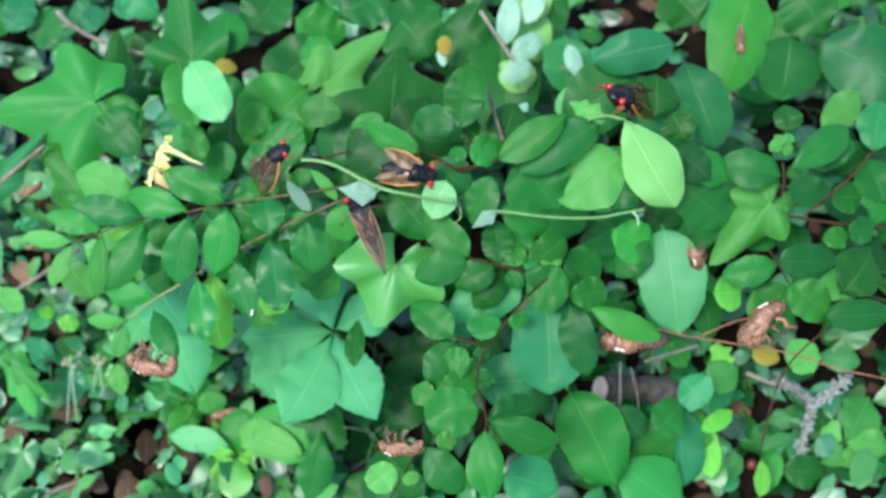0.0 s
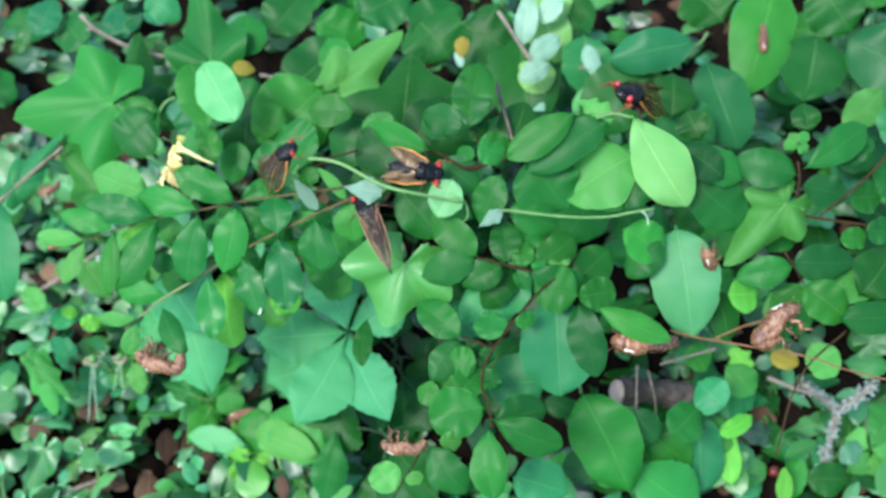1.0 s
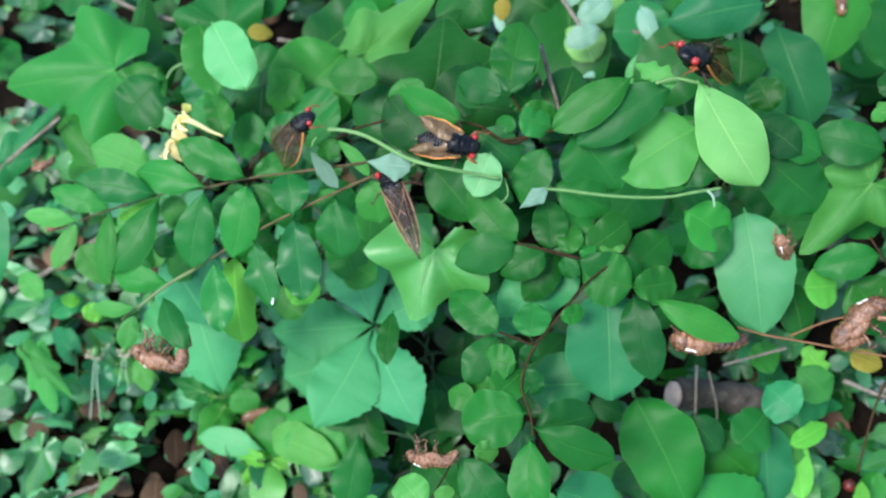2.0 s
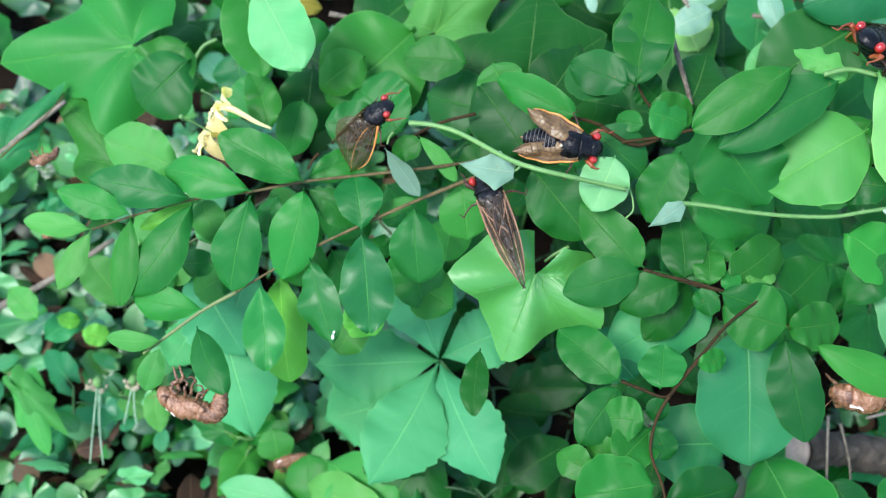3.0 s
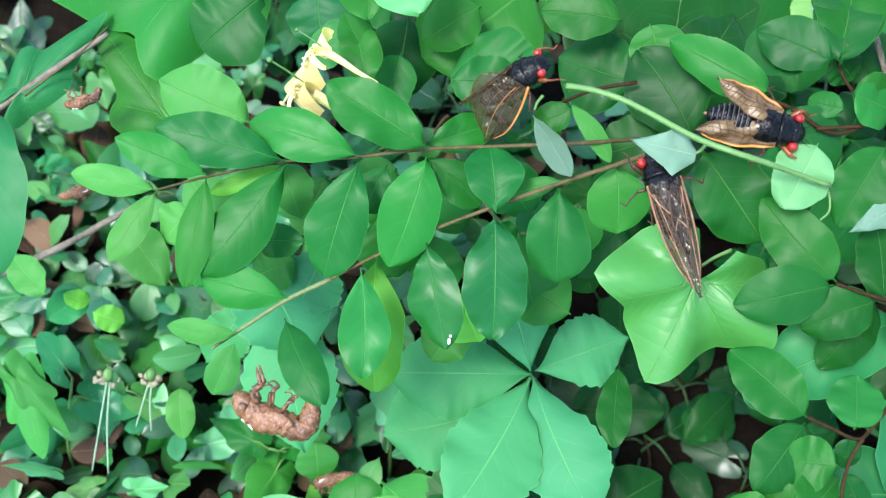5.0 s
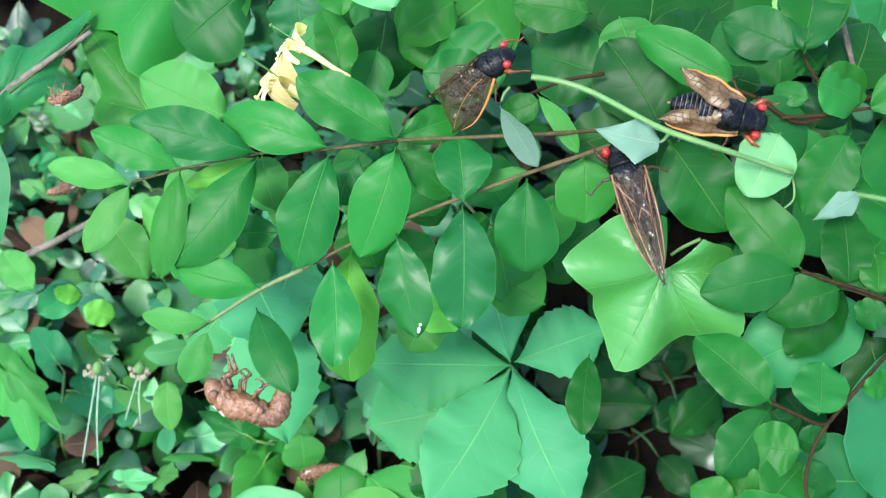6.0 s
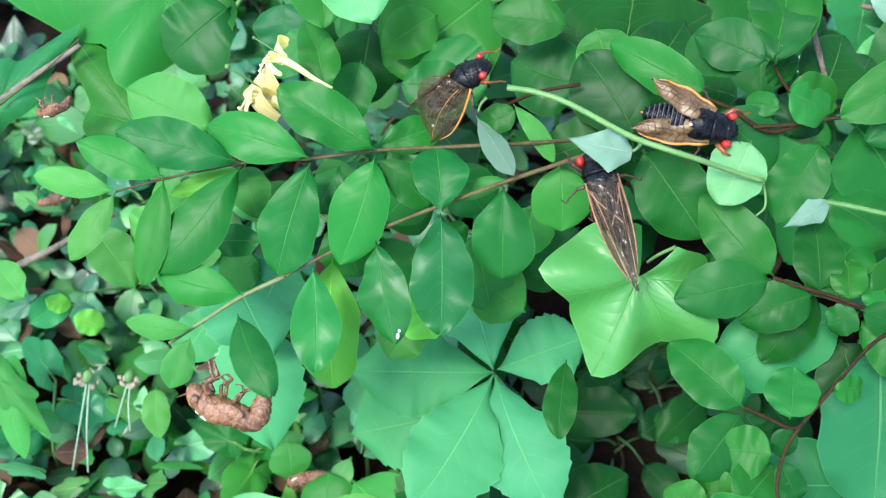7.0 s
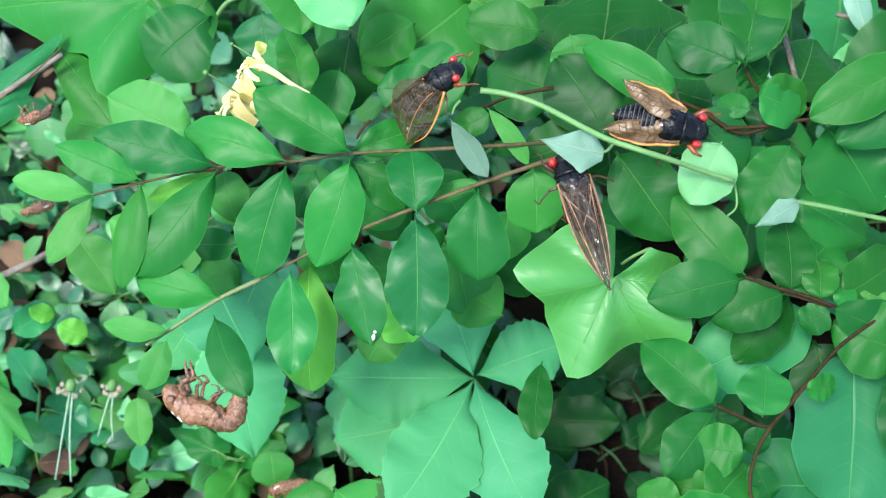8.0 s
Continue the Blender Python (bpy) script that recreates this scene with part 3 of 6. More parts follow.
def cicada(tail, head, roll, style, label):
    """A black periodical insect with red eyes. tail and head are the ends of its body."""
    home = axes(tail, head, roll)
    size = (Vector(head) - Vector(tail)).length / 0.025
    home = home @ Matrix.Scale(size, 4) @ pose(0.0135, 0, 0)
    body = new("cicada")
    body.empty_display_size = 0.01
    body.location = home.translation
    tagged(body, label, "cicada", "cicadas on the leaves")
    part("thorax", *loft([(-3, 0, 0, 2.8, 2.4), (-2.2, 0, 0.2, 3.6, 3.1), (-1, 0, 0.5, 4.1, 3.6), (1, 0, 0.7, 4.5, 4.1), (3, 0, 0.7, 4.6, 4.1), (4.6, 0, 0.6, 4.5, 3.8),
                          (5.4, 0, 0.4, 4.2, 3.3)], 20), BLACK_SHELL, body, home)
    part("pronotum", *loft([(4.9, 0, 0.4, 4.3, 3.4), (5.2, 0, 0.5, 4.8, 3.75), (5.7, 0, 0.5, 4.7, 3.75), (6.1, 0, 0.4, 4.3, 3.45), (7.4, 0, 0.35, 4.0, 3.2), (8.6, 0, 0.25, 3.4, 2.8),
                            (9.1, 0, 0.2, 3.0, 2.4)], 20), BLACK_SHELL, body, home)
    skull = part("head", *loft([(8.6, 0, 0.2, 3.2, 2.4), (9.2, 0, 0.25, 3.5, 2.5), (10.1, 0, 0.1, 3.3, 2.3), (10.8, 0, -0.1, 2.6, 1.9), (11.2, 0, -0.2, 2.1, 1.6), (11.8, 0, -0.5, 1.3, 1.1),
                                (12.0, 0, -0.6, 0.5, 0.5)], 20), BLACK_SHELL, body, home)
    for s in (1, -1):
        part("eye", *ball((9.6, 3.65 * s, 0.8), 1.36, (1, 0.9, 1)), RED_EYE, skull, home, "bright red round eye")
        part("antenna", *thread([(11.2, 1.6 * s, 0), (12.4, 2.2 * s, 0.4), (13.6, 2.9 * s, 0.5)], 0.14, 0.05), BLACK_SHELL, skull, home)
    rings = []
    for i in range(9):
        x, w = -2.2 - 1.22 * i, (4.6 if style == "short" else 4.15) * (1 - (i / 9.4) ** 3.0)
        rings += [(x, 0, -0.1, w * 0.93, w * 0.84), (x - 0.25, 0, -0.1, w, w * 0.9), (x - 1.0, 0, -0.1, w * 0.99, w * 0.89)]
    rings.append((-13.4, 0, -0.2, 0.5, 0.4))
    part("abdomen", *loft(rings[::-1]), BLACK_SHELL, body, home)
    for i in range(1, 9):
        x, w = -2.2 - 1.22 * i, (4.6 if style == "short" else 4.15) * (1 - ((i - 0.2) / 9.4) ** 3.0)
        part("ring", *loft([(x + 0.16, 0, -0.1, w * 0.97, w * 0.87), (x + 0.10, 0, -0.1, w * 1.02, w * 0.92), (x - 0.04, 0, -0.1, w * 1.02, w * 0.92), (x - 0.1, 0, -0.1, w * 0.97, w * 0.87)]), RING, body, home)
    if style == "short":
        part("scrap", *joined(ball((-6.6, 4.9, 3.6), 1.5, (1.5, 0.95, 0.4), 6), ball((-5.0, 4.6, 3.7), 1.1, (1.0, 1.0, 0.4), 6)), SCRAP, body, home, "pinkish torn scrap on the wing")
    part("tail_tip", *ball((-13.4, 0, -0.1), 0.5, (1.6, 0.8, 0.8), 5), TAN_EDGE, body, home, "tan tail tip")
    for s in (1, -1):
        part("collar_mark", *ball((-0.5, 1.05 * s, 4.0), 0.5, (1.2, 1.1, 0.6), 5), CREAM, body, home, "cream spot")
        part("back_ridge", *thread([(4.6, 0.9 * s, 4.35), (2.6, 1.6 * s, 4.62), (0.4, 1.9 * s, 4.15), (-0.8, 1.0 * s, 4.0)], 0.16, 0.22), BLACK_SHELL, body, home)
        part("collar_ridge", *thread([(-0.6, 0.4 * s, 4.2), (-1.4, 2.0 * s, 3.4), (-0.4, 3.6 * s, 1.8)], 0.3, 0.22), TAN_EDGE if style == "short" else DARK_VEIN, body, home)
        for x0, knee, foot in ((6.5, (9.8, 5.8, -0.4), (12.6, 5.6, -3.4)), (3.0, (3.0, 6.6, -1.4), (0.6, 10.2, -3.2)), (-0.5, (-3.2, 4.4, -3.0), (-6.0, 4.6, -4.6))):
            k, f = Vector((knee[0], knee[1] * s, knee[2])), Vector((foot[0], foot[1] * s, foot[2]))
            toe = f + Vector((1.6, 1.0 * s, -0.5))
            shin = thread([k, (k + f) / 2 + Vector((0, 0.3 * s, 0.2)), f], 0.42 if x0 > 6 else 0.32, 0.2)
            thigh = thread([(x0, 2.6 * s, -2.0), (x0 * 0.5 + k.x * 0.5, 4.4 * s, -0.9), k], 0.85 if x0 > 6 else 0.5, 0.7 if x0 > 6 else 0.42)
            part("leg", *joined(thigh, shin, thread([f, (f + toe) / 2, toe], 0.22, 0.14)), FORELEG if x0 > 6 and style != "folded" else LEG, body, home, "reddish jointed foreleg" if x0 > 6 else "dark jointed leg")
        hinge, tip, inner, width = WINGS["roof_far" if style == "roof" and s > 0 else "short_low" if style == "short" and s < 0 else style]
        wing(body, home, s, hinge, tip, inner, width, WING_TAN if style == "short" else WING_DARK if style == "folded" else WING, 0.42 if style == "short" else 0.0,
             TAN_EDGE if style == "folded" else ORANGE, 1.5 if style == "short" else 1.15 if style == "folded" else 0.9, 0.75 if style == "folded" else 0.0)
    return body


def nymph_skin(tail, head, roll, curl, label):
    """An empty brown nymph skin: hunched thorax, ringed abdomen bent by curl, clawed forelegs."""
    home = axes(tail, head, roll)
    size = (Vector(head) - Vector(tail)).length / 0.020
    home = home @ Matrix.Scale(size, 4) @ pose(0.010, 0, 0)
    body = new("nymph_skin")
    body.empty_display_size = 0.01
    body.location = home.translation
    tagged(body, label, "insect skin", "empty nymph skins")
    # the abdomen bends towards the belly, ring by ring
    verts, faces = [], []
    x, z, sides, turns = -0.6, 0.0, 14, 25
    for i in range(turns):
        q = i / (turns - 1)
        b = min(1.0, max(0.0, (q - 0.25) / 0.4))
        a = math.radians(105) * curl * b * b * (3 - 2 * b)
        w = 3.1 * (1 - 0.5 * q ** 3) * (0.88 + 0.12 * abs(math.sin(q * 8 * math.pi)))
        if i == turns - 1:
            w = 0.4
        for k in range(sides):
            c, d = math.cos(k / sides * 2 * math.pi), math.sin(k / sides * 2 * math.pi)
            verts.append((0.001 * (x - d * w * 0.92 * math.sin(a)), 0.001 * w * c, 0.001 * (z + d * w * 0.92 * math.cos(a))))
        x -= 0.50 * math.cos(a)
        z -= 0.50 * math.sin(a)
    for i in range(turns - 1):
        for k in range(sides):
            b, e = i * sides + k, i * sides + (k + 1) % sides
            faces.append((b, b + sides, e + sides, e))
    faces.append(tuple((turns - 1) * sides + k for k in range(sides)))
    part("abdomen", verts, faces, SHELL, body, home)
    part("thorax", *loft([(-2.0, 0, -0.2, 3.0, 2.5), (-1.2, 0, 0.1, 3.3, 2.9), (-0.4, 0, 0.3, 3.6, 3.1), (0.3, 0, 0.3, 3.2, 2.8), (1.0, 0, 0.6, 3.7, 3.3), (3.0, 0, 0.6, 3.5, 3.2),
                          (4.3, 0, 0.4, 2.9, 2.6), (4.8, 0, 0.4, 3.3, 2.9), (6.0, 0, 0.1, 3.2, 2.6)], 14), SHELL, body, home)
    part("head", *loft([(5.8, 0, 0.0, 2.9, 2.5), (6.6, 0, -0.1, 3.1, 2.7), (7.8, 0, -0.4, 2.9, 2.5), (8.9, 0, -0.8, 2.2, 1.9), (9.6, 0, -1.1, 1.4, 1.2), (9.9, 0, -1.2, 0.4, 0.4)], 14), SHELL, body, home)
    part("split", *thread([(6.2, 0.1, 2.5), (4.4, -0.2, 3.15), (3.4, 0.15, 3.75)], 0.4, 0.15), SKIN_SPLIT, body, home, "white torn thread along the open back")
    for s in (1, -1):
        part("eye", *ball((7.0, 3.0 * s, -0.1), 1.0, (1, 1, 1), 6), SHELL, body, home)
        part("wing_pad", *ball((-0.8, 3.5 * s, -0.8), 2.7, (1.2, 0.16, 0.45), 7), SHELL, body, home)
        fore = joined(thread([(4.6, 2.2 * s, -2.0), (6.4, 3.1 * s, -3.8), (5.2, 3.2 * s, -5.6)], 0.6, 0.75),
                      thread([(5.2, 3.2 * s, -5.6), (6.6, 3.0 * s, -7.2), (7.6, 2.8 * s, -8.6)], 0.5, 0.2))
        part("foreleg", *fore, SHELL, body, home)
        part("leg", *joined(thread([(2.0, 2.6 * s, -2.4), (2.8, 4.2 * s, -4.8), (2.2, 4.3 * s, -6.0)], 0.45, 0.38),
                            thread([(2.2, 4.3 * s, -6.0), (3.6, 3.9 * s, -6.6), (4.6, 3.2 * s, -5.8)], 0.3, 0.15)), SHELL, body, home)
        part("leg", *joined(thread([(-0.8, 2.6 * s, -2.4), (-1.2, 4.4 * s, -4.6), (-2.2, 4.5 * s, -5.6)], 0.45, 0.36),
                            thread([(-2.2, 4.5 * s, -5.6), (-1.2, 4.2 * s, -6.6), (0.2, 3.6 * s, -6.4)], 0.3, 0.15)), SHELL, body, home)
        part("antenna", *thread([(8.6, 1.2 * s, -0.6), (9.8, 1.9 * s, 0.4), (10.8, 2.4 * s, 1.2)], 0.12, 0.05), SHELL, body, home)
    return body


def honeysuckle_flower(base, tip, roll, size, label):
    """A pale yellow flower: slender tube, broad curled upper lip, narrow lower lip, long stamens and style."""
    home = axes(base, tip, roll)
    long = (Vector(tip) - Vector(base)).length * 1000
    body = new("honeysuckle_flower")
    body.empty_display_size = 0.01
    body.location = base
    tagged(body, label, "flower", "honeysuckle flowers")
    k = size
    part("flower_tube", *thread([(0, 0, 0), (long * 0.35, 0.3, 0.2), (long * 0.7, 0, 0.3), (long, 0, 0)], 0.45 * k, 1.35 * k, 9), PETAL, body, home)
    rows = 12
    for name, wide, reach, rise, turn in (("upper_lip", 4.4, 5.2, -1.0, 2.7), ("lower_lip", 1.8, 4.6, 1.0, 3.4)):
        verts, faces, uvs = [], [], []
        for i in range(rows + 1):
            v = i / rows
            w = wide * k * (0.35 + 0.65 * math.sin(math.pi * (0.12 + 0.76 * v)))
            a = v * turn
            x = long - 1.0 * k + reach * k * math.sin(a)
            h = rise * reach * k * (1 - math.cos(a)) * 0.62
            for j in range(9):
                c = j / 4 - 1
                cup = 0.9 * k * c * c + 0.35 * k * math.sin(c * 6 + v * 4) * v
                # the lip leans half sideways, so that its broad face shows
                verts.append((0.001 * (x + cup * 0.4), 0.001 * (h * 0.8 + c * w * 0.6), 0.001 * (h * 0.3 - c * w * 0.8 + cup)))
                uvs.append((c, v))
        for i in range(rows):
            for j in range(8):
                b = i * 9 + j
                faces.append((b, b + 9, b + 10, b + 1))
        part(name, verts, faces, PETAL, body, home, "", uvs)
    for i in range(5):
        a = i / 4 - 0.5
        end = (long + (5.0 - 3.0 * abs(a)) * k, (a * 7 + 5.0) * k, 1.2 * k * math.sin(i * 2.1))
        part("stamen", *joined(thread([(long - 1, 0, 0), (long + 4.5 * k, (a * 4 + 2.0) * k, 1.0 * k), end], 0.32 * k, 0.24 * k),
                               ball(end, 0.55 * k, (1.5, 0.8, 0.8), 4)), PETAL, body, home)
    part("style", *joined(thread([(long - 1, 0, 0.3), (long + 5 * k, -1.0 * k, 0.4), (long + 11 * k, -1.2 * k, 0.2)], 0.25 * k, 0.22 * k),
                          ball((long + 11 * k, -1.2 * k, 0.2), 0.6 * k, (1, 1, 1), 5)), BARK["green"], body, home, "pale green style")
    return body


def spent_flower(top, foot, roll, label):
    """A withered flower head with thin pale drooping tubes."""
    home = axes(top, foot, roll)
    long = (Vector(foot) - Vector(top)).length * 1000
    body = new("spent_flower")
    body.empty_display_size = 0.01
    body.location = top
    tagged(body, label, "flower", "withered flowers")
    rng = random.Random(int(long * 977))
    clump = [ball((rng.uniform(-1.5, 2), rng.uniform(-4, 4), rng.uniform(-1, 1)), rng.uniform(0.4, 1.2), (1, 1, 0.8), 5) for _ in range(16)]
    part("flower_head", *joined(*clump), FADED, body, home)
    part("calyx", *ball((-1.5, 0, 0.4), 2.2, (1, 0.8, 0.8), 6), BARK["green"], body, home)
    for dy in (-0.6, 1.8):
        part("flower_tube", *thread([(1, dy * 0.4, 0), (long * 0.5, dy, 0.6), (long, dy * 2.2, 0)], 0.34, 0.26), BARK["pale"], body, home)
    return body


def fallen_log(a, b, roll, radius, label):
    home = axes(a, b, roll)
    long = (Vector(b) - Vector(a)).length * 1000
    body = new("log")
    body.empty_display_size = 0.01
    body.location = a
    tagged(body, label, "log")
    rings = []
    for i in range(25):
        q = i / 24
        r = radius * (1 + 0.10 * math.sin(q * 13) + 0.06 * math.sin(q * 37 + 1))
        rings.append((q * long, 1.2 * math.sin(q * 5), 0.8 * math.cos(q * 7), r, r * 0.92))
    verts, faces = loft(rings, 18)
    verts = [(x, y * (1 + 0.3 * noise.noise((x * 260, y * 400, z * 400))), z * (1 + 0.3 * noise.noise((x * 260 + 9, y * 400, z * 400)))) for x, y, z in verts]
    part("bark", verts, faces[:-2], LOG, body, home)
    part("cut_end", *loft([(-1.5, 0.1, 0.8, radius * 0.86, radius * 0.8), (-0.9, 0, 0.8, radius * 0.97, radius * 0.9), (0.4, 0, 0.8, radius * 0.97, radius * 0.9)], 18), LOG_END, body, home,
         "pale pinkish sawn end")
    return body


def lichen_twig(points, radius, label):
    """A dead branch with grey-green lichen crusted round it."""
    body = thing("lichen_branch", points[0][0], label, "branch")
    rng = random.Random(5)
    for line in points:
        stem(body, "branch", line, radius, radius * 0.7, "twig")
        spine = smooth_line(line, 7)
        start, bits = spine[0], []
        for q in spine:
            for _ in range(12):
                bits.append(ball([c * 1000 + rng.gauss(0, 1.5) for c in q - start], rng.uniform(0.25, 0.75), (1.4, 1, 0.6), 4))
        tagged(part("lichen", *joined(*bits), LICHEN, body, Matrix.Translation(start)), "pale grey-green lichen crust", kind="stuff")
    return body


def berry(at, size, label):
    body = thing("berry", at, label, "berry")
    part("fruit", *ball((0, 0, 0), size, (1, 1, 0.92), 8), BERRY, body, Matrix.Translation(at))
    part("calyx", *ball((0, 0, size * 0.9), size * 0.35, (1, 1, 0.6), 5), DARK_VEIN, body, Matrix.Translation(at))


# ==== plants and insects ====

b = thing('privet_branch', (-0.0373, 0.2660, 0.1823), 'slender brown privet twig with paired glossy dark green leaves', 'branch', 'privet branches')
stem(b, 'stem', [(-0.0373, 0.2660, 0.1823), (-0.0513, 0.2592, 0.1879), (-0.0715, 0.2563, 0.1864), (-0.0885, 0.2541, 0.1847), (-0.1054, 0.2508, 0.1824), (-0.1217, 0.2480, 0.1813), (-0.1392, 0.2415, 0.1808), (-0.1505, 0.2355, 0.1817)], 1.05, 0.55, 'tan')
leaf(b, 'privet', 'lt', (-0.1498, 0.2346, 0.1834), (-0.1695, 0.2346, 0.1864), 0.0073)
leaf(b, 'privet', 'md', (-0.1393, 0.2408, 0.1829), (-0.1616, 0.2454, 0.1871), 0.0096)
leaf(b, 'privet', 'lt', (-0.1497, 0.2343, 0.1833), (-0.1589, 0.2186, 0.1752), 0.0081)
leaf(b, 'privet', 'pv', (-0.1212, 0.2470, 0.1831), (-0.1531, 0.2497, 0.1871), 0.0131)
leaf(b, 'privet', 'pv', (-0.1040, 0.2500, 0.1843), (-0.1318, 0.2559, 0.1847), 0.0123)
leaf(b, 'privet', 'pv', (-0.0875, 0.2517, 0.1890), (-0.1130, 0.2614, 0.1967), 0.0137)
leaf(b, 'privet', 'md', (-0.1393, 0.2404, 0.1826), (-0.1413, 0.2171, 0.1690), 0.0090)
leaf(b, 'privet', 'pv', (-0.1209, 0.2459, 0.1835), (-0.1385, 0.2204, 0.1705), 0.0147)
leaf(b, 'privet', 'pv', (-0.1035, 0.2480, 0.1854), (-0.1090, 0.2246, 0.1690), 0.0147)
leaf(b, 'privet', 'pv', (-0.0877, 0.2507, 0.1873), (-0.0938, 0.2287, 0.1703), 0.0147)
leaf(b, 'privet', 'pv', (-0.0977, 0.2532, 0.1772), (-0.1021, 0.2441, 0.1674), 0.0097)
leaf(b, 'privet', 'yl', (-0.1235, 0.2509, 0.1750), (-0.1410, 0.2430, 0.1702), 0.0050)
leaf(b, 'privet', 'pl', (-0.1243, 0.2562, 0.1654), (-0.1202, 0.2461, 0.1554), 0.0113)
leaf(b, 'privet', 'pv', (-0.1156, 0.2364, 0.1637), (-0.1294, 0.2364, 0.1606), 0.0092)
leaf(b, 'privet', 'md', (-0.0878, 0.2529, 0.1829), (-0.0738, 0.2459, 0.1751), 0.0094)
leaf(b, 'privet', 'pv', (-0.0889, 0.2569, 0.1817), (-0.0726, 0.2657, 0.1822), 0.0093)
leaf(b, 'oval', 'mk', (-0.0670, 0.2719, 0.1884), (-0.0841, 0.2717, 0.1896), 0.0147)

b = thing('privet_branch', (-0.0285, 0.2664, 0.1808), 'slender brown privet twig with glossy leaves and a pale green tip', 'branch', 'privet branches')
stem(b, 'stem', [(-0.0285, 0.2664, 0.1808), (-0.0424, 0.2554, 0.1864), (-0.0551, 0.2501, 0.1837), (-0.0712, 0.2433, 0.1793), (-0.0855, 0.2370, 0.1750), (-0.0976, 0.2305, 0.1713), (-0.1075, 0.2241, 0.1687)], 1.25, 0.6, 'tan')
stem(b, 'shoot', [(-0.1073, 0.2243, 0.1687), (-0.1172, 0.2179, 0.1672), (-0.1276, 0.2086, 0.1658), (-0.1325, 0.2040, 0.1653)], 0.75, 0.5, 'young')
leaf(b, 'privet', 'pv', (-0.0696, 0.2403, 0.1822), (-0.0734, 0.2564, 0.1864), 0.0140)
leaf(b, 'privet', 'gl', (-0.0701, 0.2406, 0.1812), (-0.0668, 0.2164, 0.1631), 0.0157)
leaf(b, 'privet', 'md', (-0.0554, 0.2494, 0.1822), (-0.0532, 0.2312, 0.1683), 0.0159)
leaf(b, 'privet', 'md', (-0.0426, 0.2572, 0.1829), (-0.0400, 0.2442, 0.1729), 0.0154)
leaf(b, 'privet', 'gl', (-0.0856, 0.2338, 0.1754), (-0.0779, 0.2125, 0.1622), 0.0130, 8)
leaf(b, 'privet', 'gl', (-0.1001, 0.2263, 0.1715), (-0.0964, 0.2033, 0.1602), 0.0121, -6)
leaf(b, 'privet', 'md', (-0.1167, 0.2181, 0.1683), (-0.1384, 0.2210, 0.1685), 0.0111)
leaf(b, 'privet', 'md', (-0.1156, 0.2107, 0.1731), (-0.1033, 0.1907, 0.1740), 0.0102)
leaf(b, 'privet', 'lt', (-0.1264, 0.2070, 0.1694), (-0.1433, 0.2069, 0.1685), 0.0061)
leaf(b, 'privet', 'lt', (-0.1266, 0.2049, 0.1688), (-0.1306, 0.1938, 0.1620), 0.0080)
leaf(b, 'privet', 'lt', (-0.0550, 0.2527, 0.1806), (-0.0672, 0.2500, 0.1743), 0.0052)
leaf(b, 'privet', 'yl', (-0.0987, 0.2380, 0.1559), (-0.0952, 0.2098, 0.1349), 0.0174)
leaf(b, 'privet', 'yl', (-0.0770, 0.2354, 0.1474), (-0.0697, 0.2260, 0.1383), 0.0138)
leaf(b, 'privet', 'md', (-0.0706, 0.2467, 0.1655), (-0.0643, 0.2439, 0.1599), 0.0089)
leaf(b, 'privet', 'md', (-0.0906, 0.2479, 0.1608), (-0.0988, 0.2486, 0.1564), 0.0091)

stem(b, 'dry_bud', [(-0.0839, 0.2597, 0.1919), (-0.0850, 0.2584, 0.1916), (-0.0862, 0.2567, 0.1904), (-0.0868, 0.2555, 0.1895)], 0.9, 0.5, 'bark')
part("dropping", *joined(ball((0, 0, 0), 0.55, (0.8, 1.6, 0.5), 5), ball((0.2, 1.3, 0.3), 0.4, (1, 1, 0.5), 5)), SKIN_SPLIT, b, Matrix.Translation((-0.0771, 0.2136, 0.1651)), "small white bird dropping")

b = thing('privet_branch', (-0.0472, 0.2679, 0.1443), 'fresh green privet leaves below the twigs on a thin shoot', 'branch', 'privet branches')
stem(b, 'stem', [(-0.0472, 0.2679, 0.1443), (-0.0631, 0.2591, 0.1393), (-0.0807, 0.2691, 0.1438), (-0.1024, 0.2587, 0.1373), (-0.1184, 0.2659, 0.1411), (-0.1399, 0.2543, 0.1365), (-0.1549, 0.2529, 0.1388)], 0.6, 0.45, 'young')
leaf(b, 'oval', 'lt', (-0.1173, 0.2649, 0.1474), (-0.1227, 0.2520, 0.1362), 0.0145)
leaf(b, 'oval', 'md', (-0.1022, 0.2585, 0.1394), (-0.0944, 0.2467, 0.1287), 0.0179)
leaf(b, 'oval', 'md', (-0.0629, 0.2577, 0.1430), (-0.0558, 0.2408, 0.1300), 0.0185)
leaf(b, 'oval', 'md', (-0.0797, 0.2649, 0.1549), (-0.0884, 0.2566, 0.1455), 0.0158)
leaf(b, 'oval', 'lt', (-0.0973, 0.2659, 0.1550), (-0.1083, 0.2605, 0.1472), 0.0127)
leaf(b, 'oval', 'md', (-0.0462, 0.2397, 0.1331), (-0.0608, 0.2493, 0.1319), 0.0176)
leaf(b, 'oval', 'lt', (-0.0478, 0.2605, 0.1561), (-0.0494, 0.2497, 0.1465), 0.0139)
leaf(b, 'oval', 'lt', (-0.1394, 0.2541, 0.1386), (-0.1433, 0.2423, 0.1299), 0.0147)
leaf(b, 'oval', 'lt', (-0.1242, 0.2559, 0.1680), (-0.1189, 0.2441, 0.1609), 0.0108)
